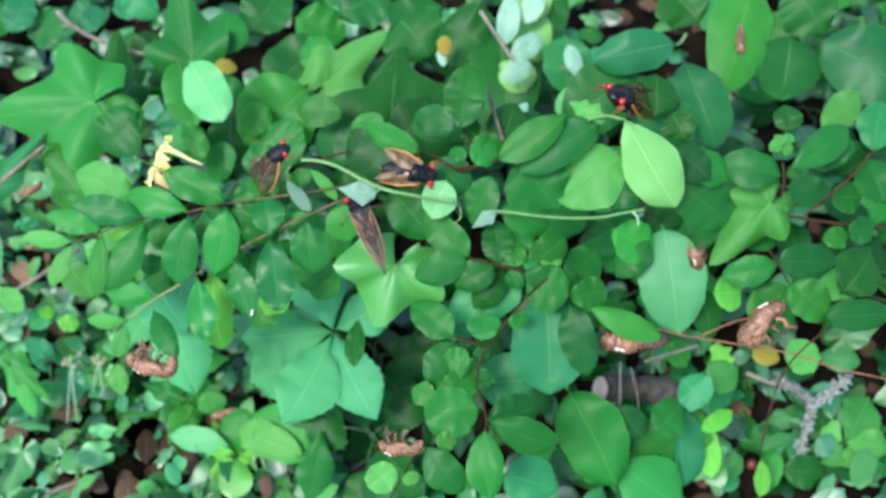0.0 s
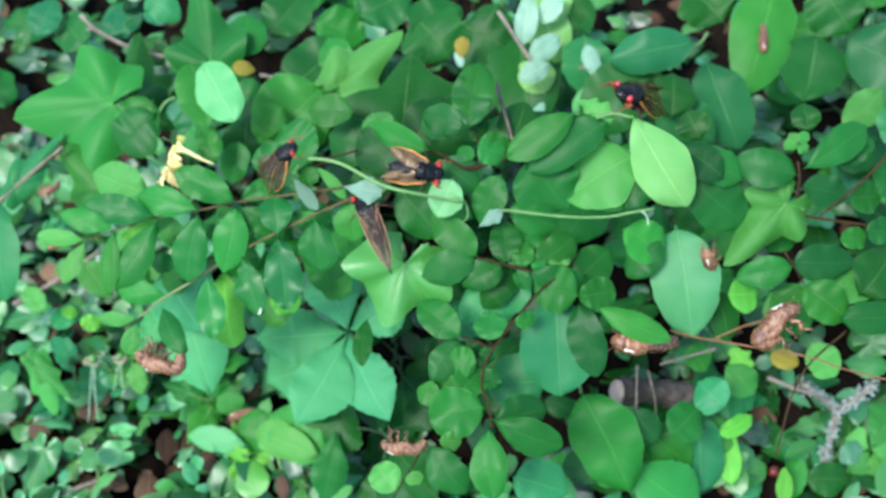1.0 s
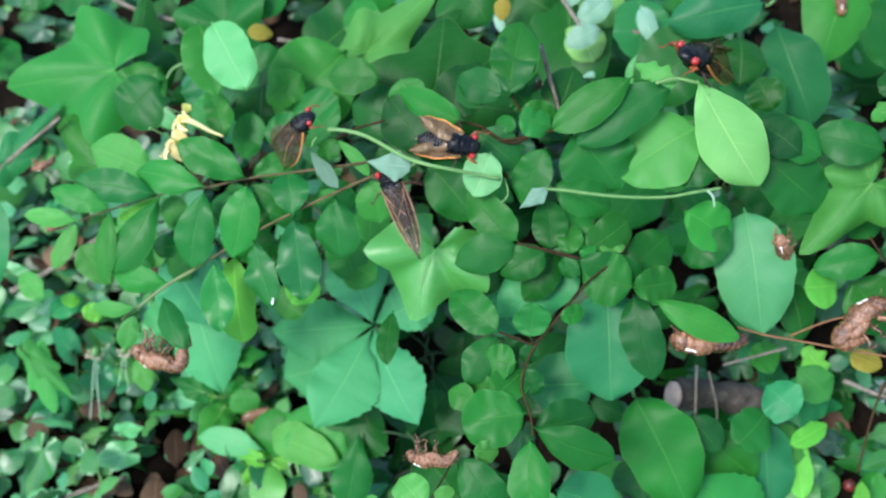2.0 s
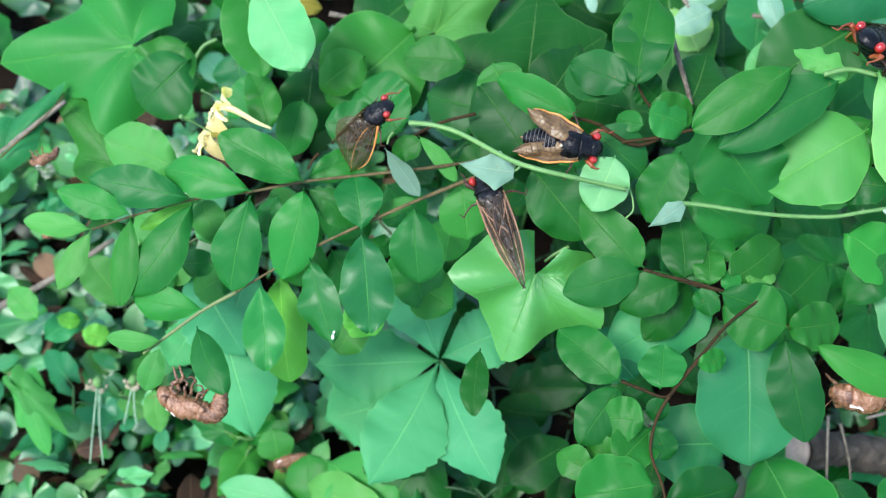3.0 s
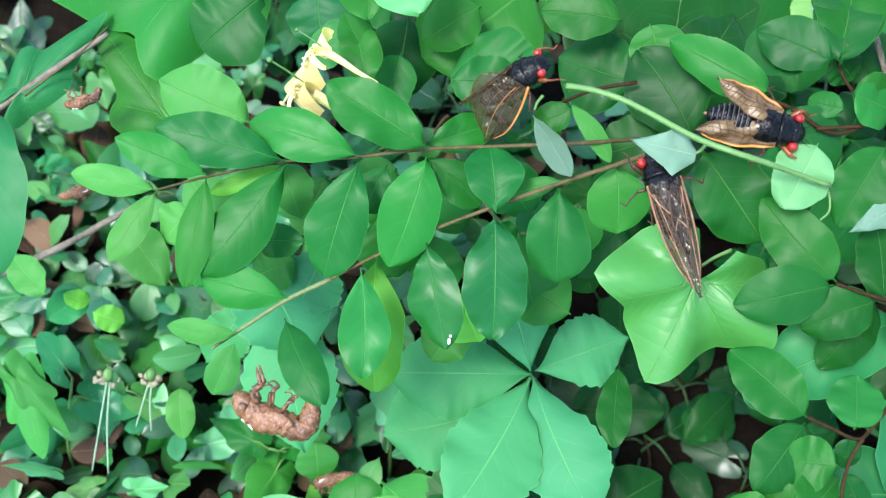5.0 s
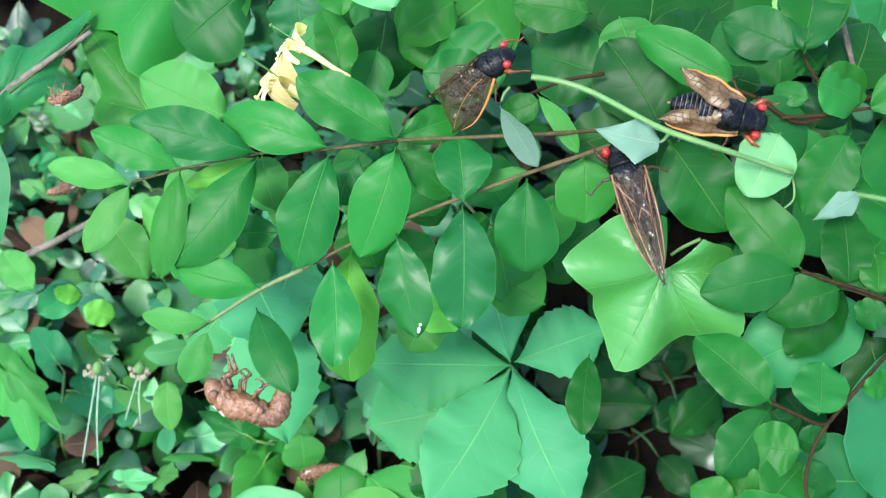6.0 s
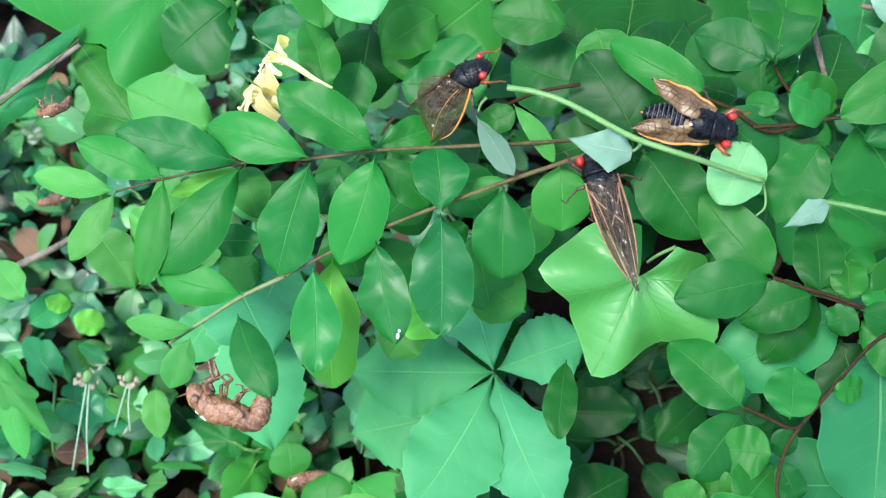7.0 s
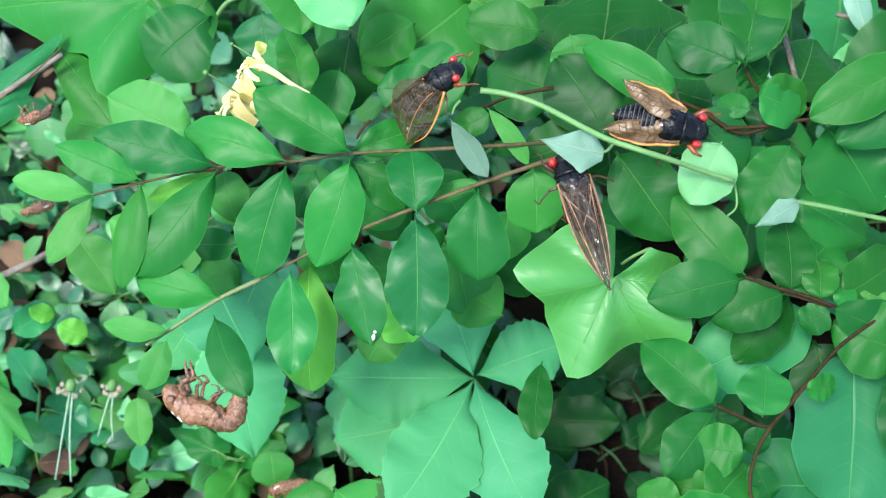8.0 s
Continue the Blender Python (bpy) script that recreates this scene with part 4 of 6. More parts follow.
leaf(b, 'oval', 'lt', (-0.0755, 0.2335, 0.1377), (-0.0819, 0.2218, 0.1315), 0.0141)
leaf(b, 'oval', 'lt', (-0.1535, 0.2560, 0.1375), (-0.1611, 0.2472, 0.1312), 0.0131)
leaf(b, 'oval', 'md', (-0.1228, 0.2460, 0.1335), (-0.1349, 0.2408, 0.1282), 0.0137)

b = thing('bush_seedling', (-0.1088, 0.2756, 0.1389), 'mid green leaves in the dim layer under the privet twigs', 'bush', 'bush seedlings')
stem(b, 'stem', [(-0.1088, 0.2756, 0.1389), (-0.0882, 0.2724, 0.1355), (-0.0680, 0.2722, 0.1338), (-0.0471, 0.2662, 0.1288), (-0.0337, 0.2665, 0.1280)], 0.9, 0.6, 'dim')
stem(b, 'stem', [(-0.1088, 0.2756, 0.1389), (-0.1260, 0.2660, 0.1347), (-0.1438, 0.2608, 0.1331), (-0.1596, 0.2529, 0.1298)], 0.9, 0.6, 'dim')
leaf(b, 'oval', 'md', (-0.1035, 0.2684, 0.1448), (-0.0951, 0.2549, 0.1341), 0.0146)
leaf(b, 'oval', 'mk', (-0.0886, 0.2722, 0.1435), (-0.0789, 0.2602, 0.1336), 0.0151)
leaf(b, 'oval', 'md', (-0.0894, 0.2581, 0.1332), (-0.0794, 0.2467, 0.1236), 0.0148)
leaf(b, 'oval', 'md', (-0.0711, 0.2769, 0.1472), (-0.0599, 0.2664, 0.1380), 0.0159)
leaf(b, 'oval', 'bl', (-0.0613, 0.2708, 0.1406), (-0.0522, 0.2551, 0.1287), 0.0151)
leaf(b, 'oval', 'mk', (-0.0497, 0.2647, 0.1340), (-0.0396, 0.2519, 0.1236), 0.0151)
leaf(b, 'oval', 'mk', (-0.0337, 0.2662, 0.1382), (-0.0449, 0.2529, 0.1292), 0.0146)
leaf(b, 'oval', 'lt', (-0.1719, 0.2484, 0.1362), (-0.1585, 0.2361, 0.1259), 0.0137)
leaf(b, 'oval', 'lt', (-0.1563, 0.2637, 0.1414), (-0.1418, 0.2530, 0.1319), 0.0132)
leaf(b, 'oval', 'md', (-0.1439, 0.2518, 0.1383), (-0.1498, 0.2363, 0.1276), 0.0137)
leaf(b, 'oval', 'md', (-0.0809, 0.3138, 0.1667), (-0.0954, 0.3040, 0.1598), 0.0151)
leaf(b, 'oval', 'md', (-0.1013, 0.3010, 0.1586), (-0.1055, 0.2851, 0.1475), 0.0138)
leaf(b, 'oval', 'md', (-0.1164, 0.2667, 0.1448), (-0.1233, 0.2541, 0.1358), 0.0140)
leaf(b, 'oval', 'md', (-0.1151, 0.3051, 0.1643), (-0.1255, 0.2936, 0.1562), 0.0115)

b = thing('bindweed_vine', (-0.0574, 0.2666, 0.1998), 'green climbing stem with small grey-green folded young leaves', 'vine')
stem(b, 'vine_stem', [(-0.0574, 0.2666, 0.1998), (-0.0504, 0.2664, 0.1995), (-0.0420, 0.2634, 0.2003), (-0.0281, 0.2536, 0.2043), (-0.0203, 0.2496, 0.2064), (-0.0122, 0.2489, 0.2046), (-0.0034, 0.2505, 0.1990), (0.0051, 0.2514, 0.1947)], 0.85, 0.75, 'green')
stem(b, 'tendril', [(0.0061, 0.2549, 0.1896), (0.0072, 0.2521, 0.1881), (0.0074, 0.2493, 0.1866), (0.0056, 0.2473, 0.1857)], 0.35, 0.3, 'green')
stem(b, 'leaf_stalk', [(-0.0242, 0.2560, 0.1981), (-0.0254, 0.2545, 0.1974), (-0.0273, 0.2536, 0.1970)], 0.5, 0.4, 'green')
leaf(b, 'delta', 'gw', (-0.0263, 0.2531, 0.1979), (-0.0416, 0.2535, 0.2006), 0.0113)
stem(b, 'leaf_stalk', [(-0.0622, 0.2661, 0.1955), (-0.0634, 0.2644, 0.1948), (-0.0638, 0.2627, 0.1940)], 0.5, 0.35, 'green')
leaf(b, 'privet', 'gy', (-0.0642, 0.2606, 0.1951), (-0.0534, 0.2495, 0.1878), 0.0064, 22, -0.06)
leaf(b, 'oval', 'md', (-0.0547, 0.2678, 0.1894), (-0.0640, 0.2649, 0.1840), 0.0077)
leaf(b, 'privet', 'lt', (-0.0556, 0.2678, 0.1916), (-0.0439, 0.2579, 0.1831), 0.0051)
stem(b, 'vine_stem', [(0.0194, 0.2509, 0.1896), (0.0267, 0.2511, 0.1888), (0.0403, 0.2507, 0.1869), (0.0517, 0.2510, 0.1855), (0.0632, 0.2522, 0.1845), (0.0723, 0.2544, 0.1845), (0.0814, 0.2566, 0.1842)], 0.75, 0.6, 'green')
leaf(b, 'delta', 'gw', (0.0211, 0.2498, 0.1911), (0.0119, 0.2442, 0.1869), 0.0070)
stem(b, 'leaf_stalk', [(0.0767, 0.2549, 0.1852), (0.0787, 0.2532, 0.1836), (0.0793, 0.2504, 0.1816)], 0.6, 0.3, 'pale')
leaf(b, 'oval', 'gy', (0.0787, 0.2530, 0.1835), (0.0813, 0.2579, 0.1815), 0.0023)

b = thing('honeysuckle_branch', (-0.0396, 0.2775, 0.1897), 'broad smooth green leaves clustered on a brown woody twig', 'branch', 'honeysuckle branches')
stem(b, 'stem', [(-0.0396, 0.2775, 0.1897), (-0.0500, 0.2743, 0.1887), (-0.0589, 0.2695, 0.1871)], 1.0, 0.8, 'bark')
leaf(b, 'oval', 'dk', (-0.0240, 0.2689, 0.1821), (-0.0396, 0.2886, 0.1882), 0.0204)
leaf(b, 'oval', 'dk', (-0.0266, 0.2738, 0.1764), (-0.0454, 0.2681, 0.1692), 0.0164)
leaf(b, 'oval', 'mk', (-0.0095, 0.2717, 0.1995), (-0.0335, 0.2841, 0.1992), 0.0114, -18)
leaf(b, 'oval', 'dk', (-0.0226, 0.2631, 0.1852), (-0.0045, 0.2472, 0.1728), 0.0196)
leaf(b, 'oval', 'pu', (0.0015, 0.2597, 0.1988), (-0.0041, 0.2466, 0.1900), 0.0143)
leaf(b, 'oval', 'dk', (-0.0054, 0.2726, 0.1915), (0.0103, 0.2637, 0.1825), 0.0156)
leaf(b, 'oval', 'mk', (0.0044, 0.2814, 0.2019), (-0.0129, 0.2897, 0.1994), 0.0129)
leaf(b, 'oval', 'mk', (0.0057, 0.2821, 0.2021), (0.0096, 0.3096, 0.2071), 0.0180)
leaf(b, 'round', 'mk', (0.0102, 0.2757, 0.1983), (0.0231, 0.2774, 0.1936), 0.0117)
leaf(b, 'round', 'mk', (0.0094, 0.2735, 0.1941), (0.0016, 0.2771, 0.1915), 0.0065)
leaf(b, 'oval', 'dk', (0.0071, 0.2879, 0.1958), (0.0131, 0.2854, 0.1902), 0.0106)
leaf(b, 'oval', 'dk', (0.0225, 0.2874, 0.1815), (0.0280, 0.3068, 0.1843), 0.0179)
leaf(b, 'oval', 'dk', (0.0308, 0.2942, 0.1727), (0.0385, 0.3089, 0.1739), 0.0139)
stem(b, 'stem', [(0.0115, 0.2790, 0.1942), (0.0088, 0.2820, 0.1956), (0.0068, 0.2859, 0.1972)], 0.9, 0.6, 'bark')
stem(b, 'stem', [(-0.0028, 0.2729, 0.1929), (0.0074, 0.2686, 0.1908), (0.0169, 0.2726, 0.1920), (0.0250, 0.2768, 0.1931), (0.0430, 0.2784, 0.1922)], 1.2, 1.0, 'bark')
stem(b, 'stem', [(-0.0023, 0.2754, 0.1896), (-0.0081, 0.2770, 0.1900), (-0.0152, 0.2778, 0.1896)], 1.0, 0.9, 'bark')
leaf(b, 'oval', 'mk', (0.0202, 0.2670, 0.1912), (0.0122, 0.2503, 0.1787), 0.0140)
leaf(b, 'oval', 'mk', (0.0289, 0.2761, 0.1879), (0.0466, 0.2613, 0.1735), 0.0276)
leaf(b, 'oval', 'mk', (0.0230, 0.2581, 0.1805), (0.0437, 0.2539, 0.1713), 0.0157)
leaf(b, 'oval', 'mk', (0.0118, 0.2359, 0.1776), (-0.0071, 0.2533, 0.1825), 0.0144)
leaf(b, 'oval', 'mk', (0.0113, 0.2351, 0.1773), (-0.0109, 0.2292, 0.1716), 0.0141)
leaf(b, 'oval', 'mk', (0.0220, 0.2336, 0.1750), (0.0057, 0.2267, 0.1690), 0.0127)
leaf(b, 'oval', 'mk', (0.0233, 0.2343, 0.1751), (0.0209, 0.2525, 0.1789), 0.0128)
leaf(b, 'round', 'mk', (0.0301, 0.2325, 0.1760), (0.0301, 0.2438, 0.1762), 0.0091)
leaf(b, 'round', 'md', (0.0355, 0.2308, 0.1759), (0.0363, 0.2384, 0.1745), 0.0061)
leaf(b, 'round', 'mk', (0.0333, 0.2311, 0.1731), (0.0269, 0.2289, 0.1686), 0.0083)
leaf(b, 'oval', 'mk', (0.0327, 0.2305, 0.1761), (0.0560, 0.2282, 0.1673), 0.0132)
leaf(b, 'oval', 'mk', (0.0259, 0.2393, 0.1651), (0.0138, 0.2231, 0.1557), 0.0129)
stem(b, 'stem', [(0.0114, 0.2351, 0.1784), (0.0173, 0.2340, 0.1775), (0.0256, 0.2329, 0.1766), (0.0355, 0.2313, 0.1750), (0.0465, 0.2313, 0.1735)], 0.9, 0.8, 'bark')

b = thing('honeysuckle_branch', (0.0343, 0.2394, 0.1559), 'round and oval green leaves on a forked dark brown twig', 'branch', 'honeysuckle branches')
leaf(b, 'oval', 'bl', (0.0343, 0.2394, 0.1559), (0.0038, 0.2212, 0.1473), 0.0223)
leaf(b, 'oval', 'bl', (0.0125, 0.2147, 0.1448), (-0.0006, 0.2297, 0.1461), 0.0169)
stem(b, 'stem', [(0.0066, 0.2046, 0.1692), (0.0127, 0.2029, 0.1682), (0.0195, 0.2016, 0.1673), (0.0239, 0.2074, 0.1686), (0.0295, 0.2146, 0.1706), (0.0360, 0.2229, 0.1729), (0.0450, 0.2306, 0.1745)], 0.9, 0.8, 'bark')
leaf(b, 'oval', 'mk', (0.0067, 0.2041, 0.1700), (-0.0116, 0.2180, 0.1707), 0.0141)
leaf(b, 'round', 'md', (0.0176, 0.2028, 0.1698), (0.0183, 0.2160, 0.1699), 0.0129)
leaf(b, 'round', 'mk', (0.0278, 0.2108, 0.1705), (0.0356, 0.2151, 0.1669), 0.0068)
leaf(b, 'oval', 'mk', (0.0064, 0.2032, 0.1688), (-0.0037, 0.1869, 0.1642), 0.0130)
leaf(b, 'round', 'md', (0.0138, 0.1938, 0.1690), (0.0025, 0.1946, 0.1667), 0.0132)
leaf(b, 'round', 'mk', (0.0175, 0.2017, 0.1675), (0.0174, 0.1960, 0.1621), 0.0067)
leaf(b, 'oval', 'dk', (0.0081, 0.2050, 0.1641), (0.0148, 0.2008, 0.1584), 0.0082)
leaf(b, 'oval', 'mk', (0.0527, 0.2235, 0.1704), (0.0344, 0.2287, 0.1710), 0.0192)
leaf(b, 'round', 'mk', (0.0526, 0.2224, 0.1721), (0.0671, 0.2279, 0.1668), 0.0137)
leaf(b, 'oval', 'dk', (0.0348, 0.2340, 0.1517), (0.0451, 0.2151, 0.1391), 0.0215)
leaf(b, 'oval', 'bl', (0.0429, 0.2301, 0.1577), (0.0465, 0.1934, 0.1375), 0.0325)
leaf(b, 'oval', 'mk', (0.0526, 0.2239, 0.1642), (0.0610, 0.1982, 0.1485), 0.0153)
leaf(b, 'privet', 'dk', (0.0593, 0.2217, 0.1661), (0.0890, 0.2141, 0.1525), 0.0092)
leaf(b, 'round', 'mk', (0.0285, 0.2337, 0.1734), (0.0224, 0.2448, 0.1741), 0.0115)
leaf(b, 'round', 'mk', (0.0353, 0.2348, 0.1742), (0.0502, 0.2486, 0.1735), 0.0138)
leaf(b, 'round', 'lt', (0.0410, 0.2348, 0.1746), (0.0467, 0.2436, 0.1729), 0.0106)
leaf(b, 'oval', 'mk', (0.0271, 0.2420, 0.1747), (0.0350, 0.2530, 0.1742), 0.0139)
leaf(b, 'oval', 'mk', (0.0508, 0.2327, 0.1637), (0.0649, 0.2491, 0.1634), 0.0164)
leaf(b, 'oval', 'mk', (0.0110, 0.2388, 0.1724), (-0.0021, 0.2452, 0.1717), 0.0163)
stem(b, 'stem', [(0.0504, 0.2256, 0.1706), (0.0551, 0.2229, 0.1686), (0.0621, 0.2199, 0.1658), (0.0680, 0.2168, 0.1631)], 0.9, 0.8, 'bark')
stem(b, 'stem', [(0.0123, 0.2360, 0.1765), (0.0204, 0.2343, 0.1753), (0.0285, 0.2328, 0.1742), (0.0342, 0.2321, 0.1733)], 0.8, 0.7, 'bark')
stem(b, 'stem', [(0.0203, 0.2020, 0.1673), (0.0171, 0.1956, 0.1660), (0.0157, 0.1864, 0.1649), (0.0191, 0.1774, 0.1641), (0.0207, 0.1695, 0.1638)], 0.9, 0.7, 'bark')
stem(b, 'stem', [(0.0203, 0.2020, 0.1673), (0.0290, 0.2137, 0.1703), (0.0355, 0.2227, 0.1729)], 0.8, 0.7, 'bark')
leaf(b, 'oval', 'bl', (0.0405, 0.1997, 0.1377), (0.0160, 0.1971, 0.1369), 0.0242)
leaf(b, 'round', 'md', (0.0066, 0.1809, 0.1660), (0.0161, 0.1936, 0.1618), 0.0130)
leaf(b, 'round', 'mk', (0.0161, 0.1933, 0.1657), (0.0215, 0.1860, 0.1603), 0.0076)
leaf(b, 'round', 'mk', (0.0063, 0.1843, 0.1633), (-0.0018, 0.1872, 0.1610), 0.0117)
leaf(b, 'round', 'mk', (0.0178, 0.1776, 0.1633), (-0.0038, 0.1723, 0.1617), 0.0204)
leaf(b, 'oval', 'mk', (0.0003, 0.1796, 0.1640), (-0.0099, 0.1841, 0.1620), 0.0098)
leaf(b, 'round', 'lt', (0.0007, 0.1634, 0.1626), (0.0089, 0.1651, 0.1584), 0.0084)
leaf(b, 'oval', 'mk', (0.0205, 0.1750, 0.1564), (0.0415, 0.1835, 0.1495), 0.0158)
leaf(b, 'privet', 'mk', (0.0206, 0.1718, 0.1658), (0.0480, 0.1651, 0.1572), 0.0145)
leaf(b, 'privet', 'mk', (0.0199, 0.1683, 0.1657), (0.0224, 0.1434, 0.1557), 0.0148)
leaf(b, 'privet', 'mk', (-0.0031, 0.1609, 0.1642), (0.0118, 0.1454, 0.1547), 0.0144)
leaf(b, 'round', 'lt', (-0.0150, 0.1445, 0.1559), (-0.0246, 0.1543, 0.1557), 0.0128)
leaf(b, 'round', 'lt', (-0.0118, 0.1486, 0.1590), (-0.0051, 0.1504, 0.1555), 0.0057)
leaf(b, 'privet', 'md', (0.0597, 0.2205, 0.1676), (0.0895, 0.2110, 0.1587), 0.0105)
stem(b, 'stem', [(-0.0103, 0.1628, 0.1630), (-0.0068, 0.1588, 0.1616), (-0.0109, 0.1505, 0.1587), (-0.0160, 0.1421, 0.1547)], 0.8, 0.5, 'bark')

b = thing('honeysuckle_branch', (0.0032, 0.2685, 0.1921), 'bright green oval leaves in pairs, one coloured paler for sunlight', 'branch', 'honeysuckle branches')
stem(b, 'stem', [(0.0032, 0.2685, 0.1921), (0.0147, 0.2707, 0.1925), (0.0238, 0.2735, 0.1928), (0.0329, 0.2746, 0.1923)], 0.9, 0.8, 'bark')
stem(b, 'stem', [(0.0572, 0.2843, 0.2069), (0.0639, 0.2860, 0.2075), (0.0718, 0.2849, 0.2067)], 0.9, 0.8, 'green')
leaf(b, 'privet', 'md', (0.0499, 0.2867, 0.2079), (0.0227, 0.2700, 0.1980), 0.0140)
leaf(b, 'privet', 'md', (0.0642, 0.2864, 0.2032), (0.0308, 0.2682, 0.1917), 0.0165)
# the sun on this leaf is painted by its paler tone
leaf(b, 'privet', 'sun_pale', (0.0712, 0.2840, 0.2096), (0.0951, 0.2615, 0.1782), 0.0225)
leaf(b, 'oval', 'lt', (0.0735, 0.2795, 0.1881), (0.0464, 0.2648, 0.1767), 0.0280)
leaf(b, 'oval', 'mk', (0.0748, 0.2835, 0.1878), (0.0644, 0.2713, 0.1768), 0.0155)
leaf(b, 'round', 'mk', (0.0810, 0.2658, 0.1802), (0.0650, 0.2654, 0.1776), 0.0112)
leaf(b, 'lobed', 'lt', (0.0642, 0.2862, 0.2031), (0.0502, 0.2955, 0.2029), 0.0101)
leaf(b, 'oval', 'lt', (0.0637, 0.2692, 0.1803), (0.0691, 0.2635, 0.1707), 0.0141)
leaf(b, 'privet', 'dk', (0.1107, 0.2752, 0.1771), (0.0939, 0.2850, 0.1836), 0.0155)
leaf(b, 'oval', 'mk', (0.1187, 0.2765, 0.1744), (0.0952, 0.2855, 0.1811), 0.0151)
leaf(b, 'oval', 'mk', (0.1403, 0.2785, 0.1767), (0.1149, 0.2843, 0.1776), 0.0165)
leaf(b, 'privet', 'mk', (0.1414, 0.2781, 0.1820), (0.1670, 0.2979, 0.1850), 0.0140)
leaf(b, 'oval', 'mk', (0.1413, 0.2737, 0.1766), (0.1608, 0.2725, 0.1703), 0.0141)
leaf(b, 'oval', 'mk', (0.1610, 0.2725, 0.1693), (0.1754, 0.2756, 0.1656), 0.0138)
leaf(b, 'oval', 'mk', (0.1685, 0.2874, 0.1734), (0.1598, 0.2988, 0.1748), 0.0167)
leaf(b, 'oval', 'mk', (0.1847, 0.2723, 0.1662), (0.1772, 0.2917, 0.1704), 0.0191)
leaf(b, 'oval', 'mk', (0.0967, 0.2777, 0.1713), (0.1214, 0.2651, 0.1558), 0.0230)
leaf(b, 'oval', 'dk', (0.1023, 0.2989, 0.1700), (0.0962, 0.3105, 0.1741), 0.0146)
stem(b, 'stem', [(0.1395, 0.2825, 0.1809), (0.1403, 0.2757, 0.1777), (0.1391, 0.2689, 0.1746)], 1.0, 0.8, 'bark')
stem(b, 'stem', [(0.1766, 0.2882, 0.1822), (0.1663, 0.2770, 0.1777), (0.1571, 0.2693, 0.1747), (0.1488, 0.2625, 0.1721)], 1.1, 0.8, 'bark')
stem(b, 'stem', [(0.1436, 0.2680, 0.1618), (0.1532, 0.2672, 0.1608), (0.1699, 0.2658, 0.1594), (0.1859, 0.2653, 0.1591)], 1.2, 1.1, 'bark')
stem(b, 'stem', [(0.1353, 0.2515, 0.1620), (0.1395, 0.2455, 0.1596), (0.1437, 0.2385, 0.1570)], 0.8, 0.6, 'bark')
leaf(b, 'oval', 'lt', (0.1377, 0.2872, 0.1900), (0.1335, 0.2853, 0.1849), 0.0056)
leaf(b, 'oval', 'lt', (0.1379, 0.2862, 0.1895), (0.1435, 0.2918, 0.1872), 0.0051)
leaf(b, 'oval', 'lt', (0.1379, 0.2854, 0.1902), (0.1355, 0.2912, 0.1887), 0.0046)
leaf(b, 'oval', 'lt', (0.1382, 0.2855, 0.1891), (0.1429, 0.2850, 0.1841), 0.0051)
leaf(b, 'oval', 'dk', (0.1468, 0.3036, 0.1713), (0.1451, 0.3169, 0.1730), 0.0122)
leaf(b, 'oval', 'bl', (0.1809, 0.2956, 0.1698), (0.1857, 0.3183, 0.1747), 0.0169)
leaf(b, 'privet', 'lt', (0.1831, 0.3344, 0.1599), (0.1665, 0.3203, 0.1509), 0.0152)

b = thing('honeysuckle_branch', (0.0912, 0.2232, 0.1410), 'crowded oval green leaves on thin reddish twigs', 'branch', 'honeysuckle branches')
stem(b, 'stem', [(0.0912, 0.2232, 0.1410), (0.1023, 0.2213, 0.1391), (0.1143, 0.2201, 0.1380), (0.1308, 0.2179, 0.1373), (0.1472, 0.2155, 0.1370), (0.1660, 0.2105, 0.1347), (0.1869, 0.2074, 0.1322)], 0.75, 0.65, 'red')
stem(b, 'stem', [(0.1105, 0.2239, 0.1331), (0.1249, 0.2301, 0.1352), (0.1404, 0.2339, 0.1367)], 0.75, 0.65, 'red')
stem(b, 'stem', [(0.1653, 0.2306, 0.1311), (0.1496, 0.2162, 0.1265), (0.1424, 0.2023, 0.1217), (0.1363, 0.1795, 0.1141)], 0.9, 0.8, 'bark')
# pl stands in for the sunlight falling on this leaf
leaf(b, 'oval', 'pl', (0.0924, 0.2644, 0.1574), (0.1008, 0.2240, 0.1339), 0.0285)
leaf(b, 'oval', 'md', (0.0704, 0.2561, 0.1681), (0.0867, 0.2501, 0.1575), 0.0190)
leaf(b, 'oval', 'mk', (0.0863, 0.2545, 0.1620), (0.0727, 0.2408, 0.1539), 0.0143)
leaf(b, 'round', 'yl', (0.1149, 0.2393, 0.1434), (0.1276, 0.2426, 0.1400), 0.0160)
leaf(b, 'oval', 'mk', (0.1405, 0.2473, 0.1559), (0.1175, 0.2430, 0.1513), 0.0128)
leaf(b, 'oval', 'mk', (0.1388, 0.2477, 0.1604), (0.1646, 0.2503, 0.1559), 0.0161)
leaf(b, 'oval', 'lt', (0.1506, 0.2436, 0.1479), (0.1781, 0.2452, 0.1437), 0.0139)
leaf(b, 'oval', 'mk', (0.1423, 0.2369, 0.1586), (0.1612, 0.2265, 0.1509), 0.0178)
leaf(b, 'oval', 'mk', (0.1561, 0.2242, 0.1566), (0.1861, 0.2283, 0.1527), 0.0139)
leaf(b, 'oval', 'dk', (0.1672, 0.2379, 0.1500), (0.1817, 0.2585, 0.1523), 0.0215)
leaf(b, 'round', 'mk', (0.1676, 0.2592, 0.1655), (0.1800, 0.2626, 0.1624), 0.0113)
leaf(b, 'round', 'mk', (0.1569, 0.2556, 0.1656), (0.1685, 0.2580, 0.1618), 0.0094)
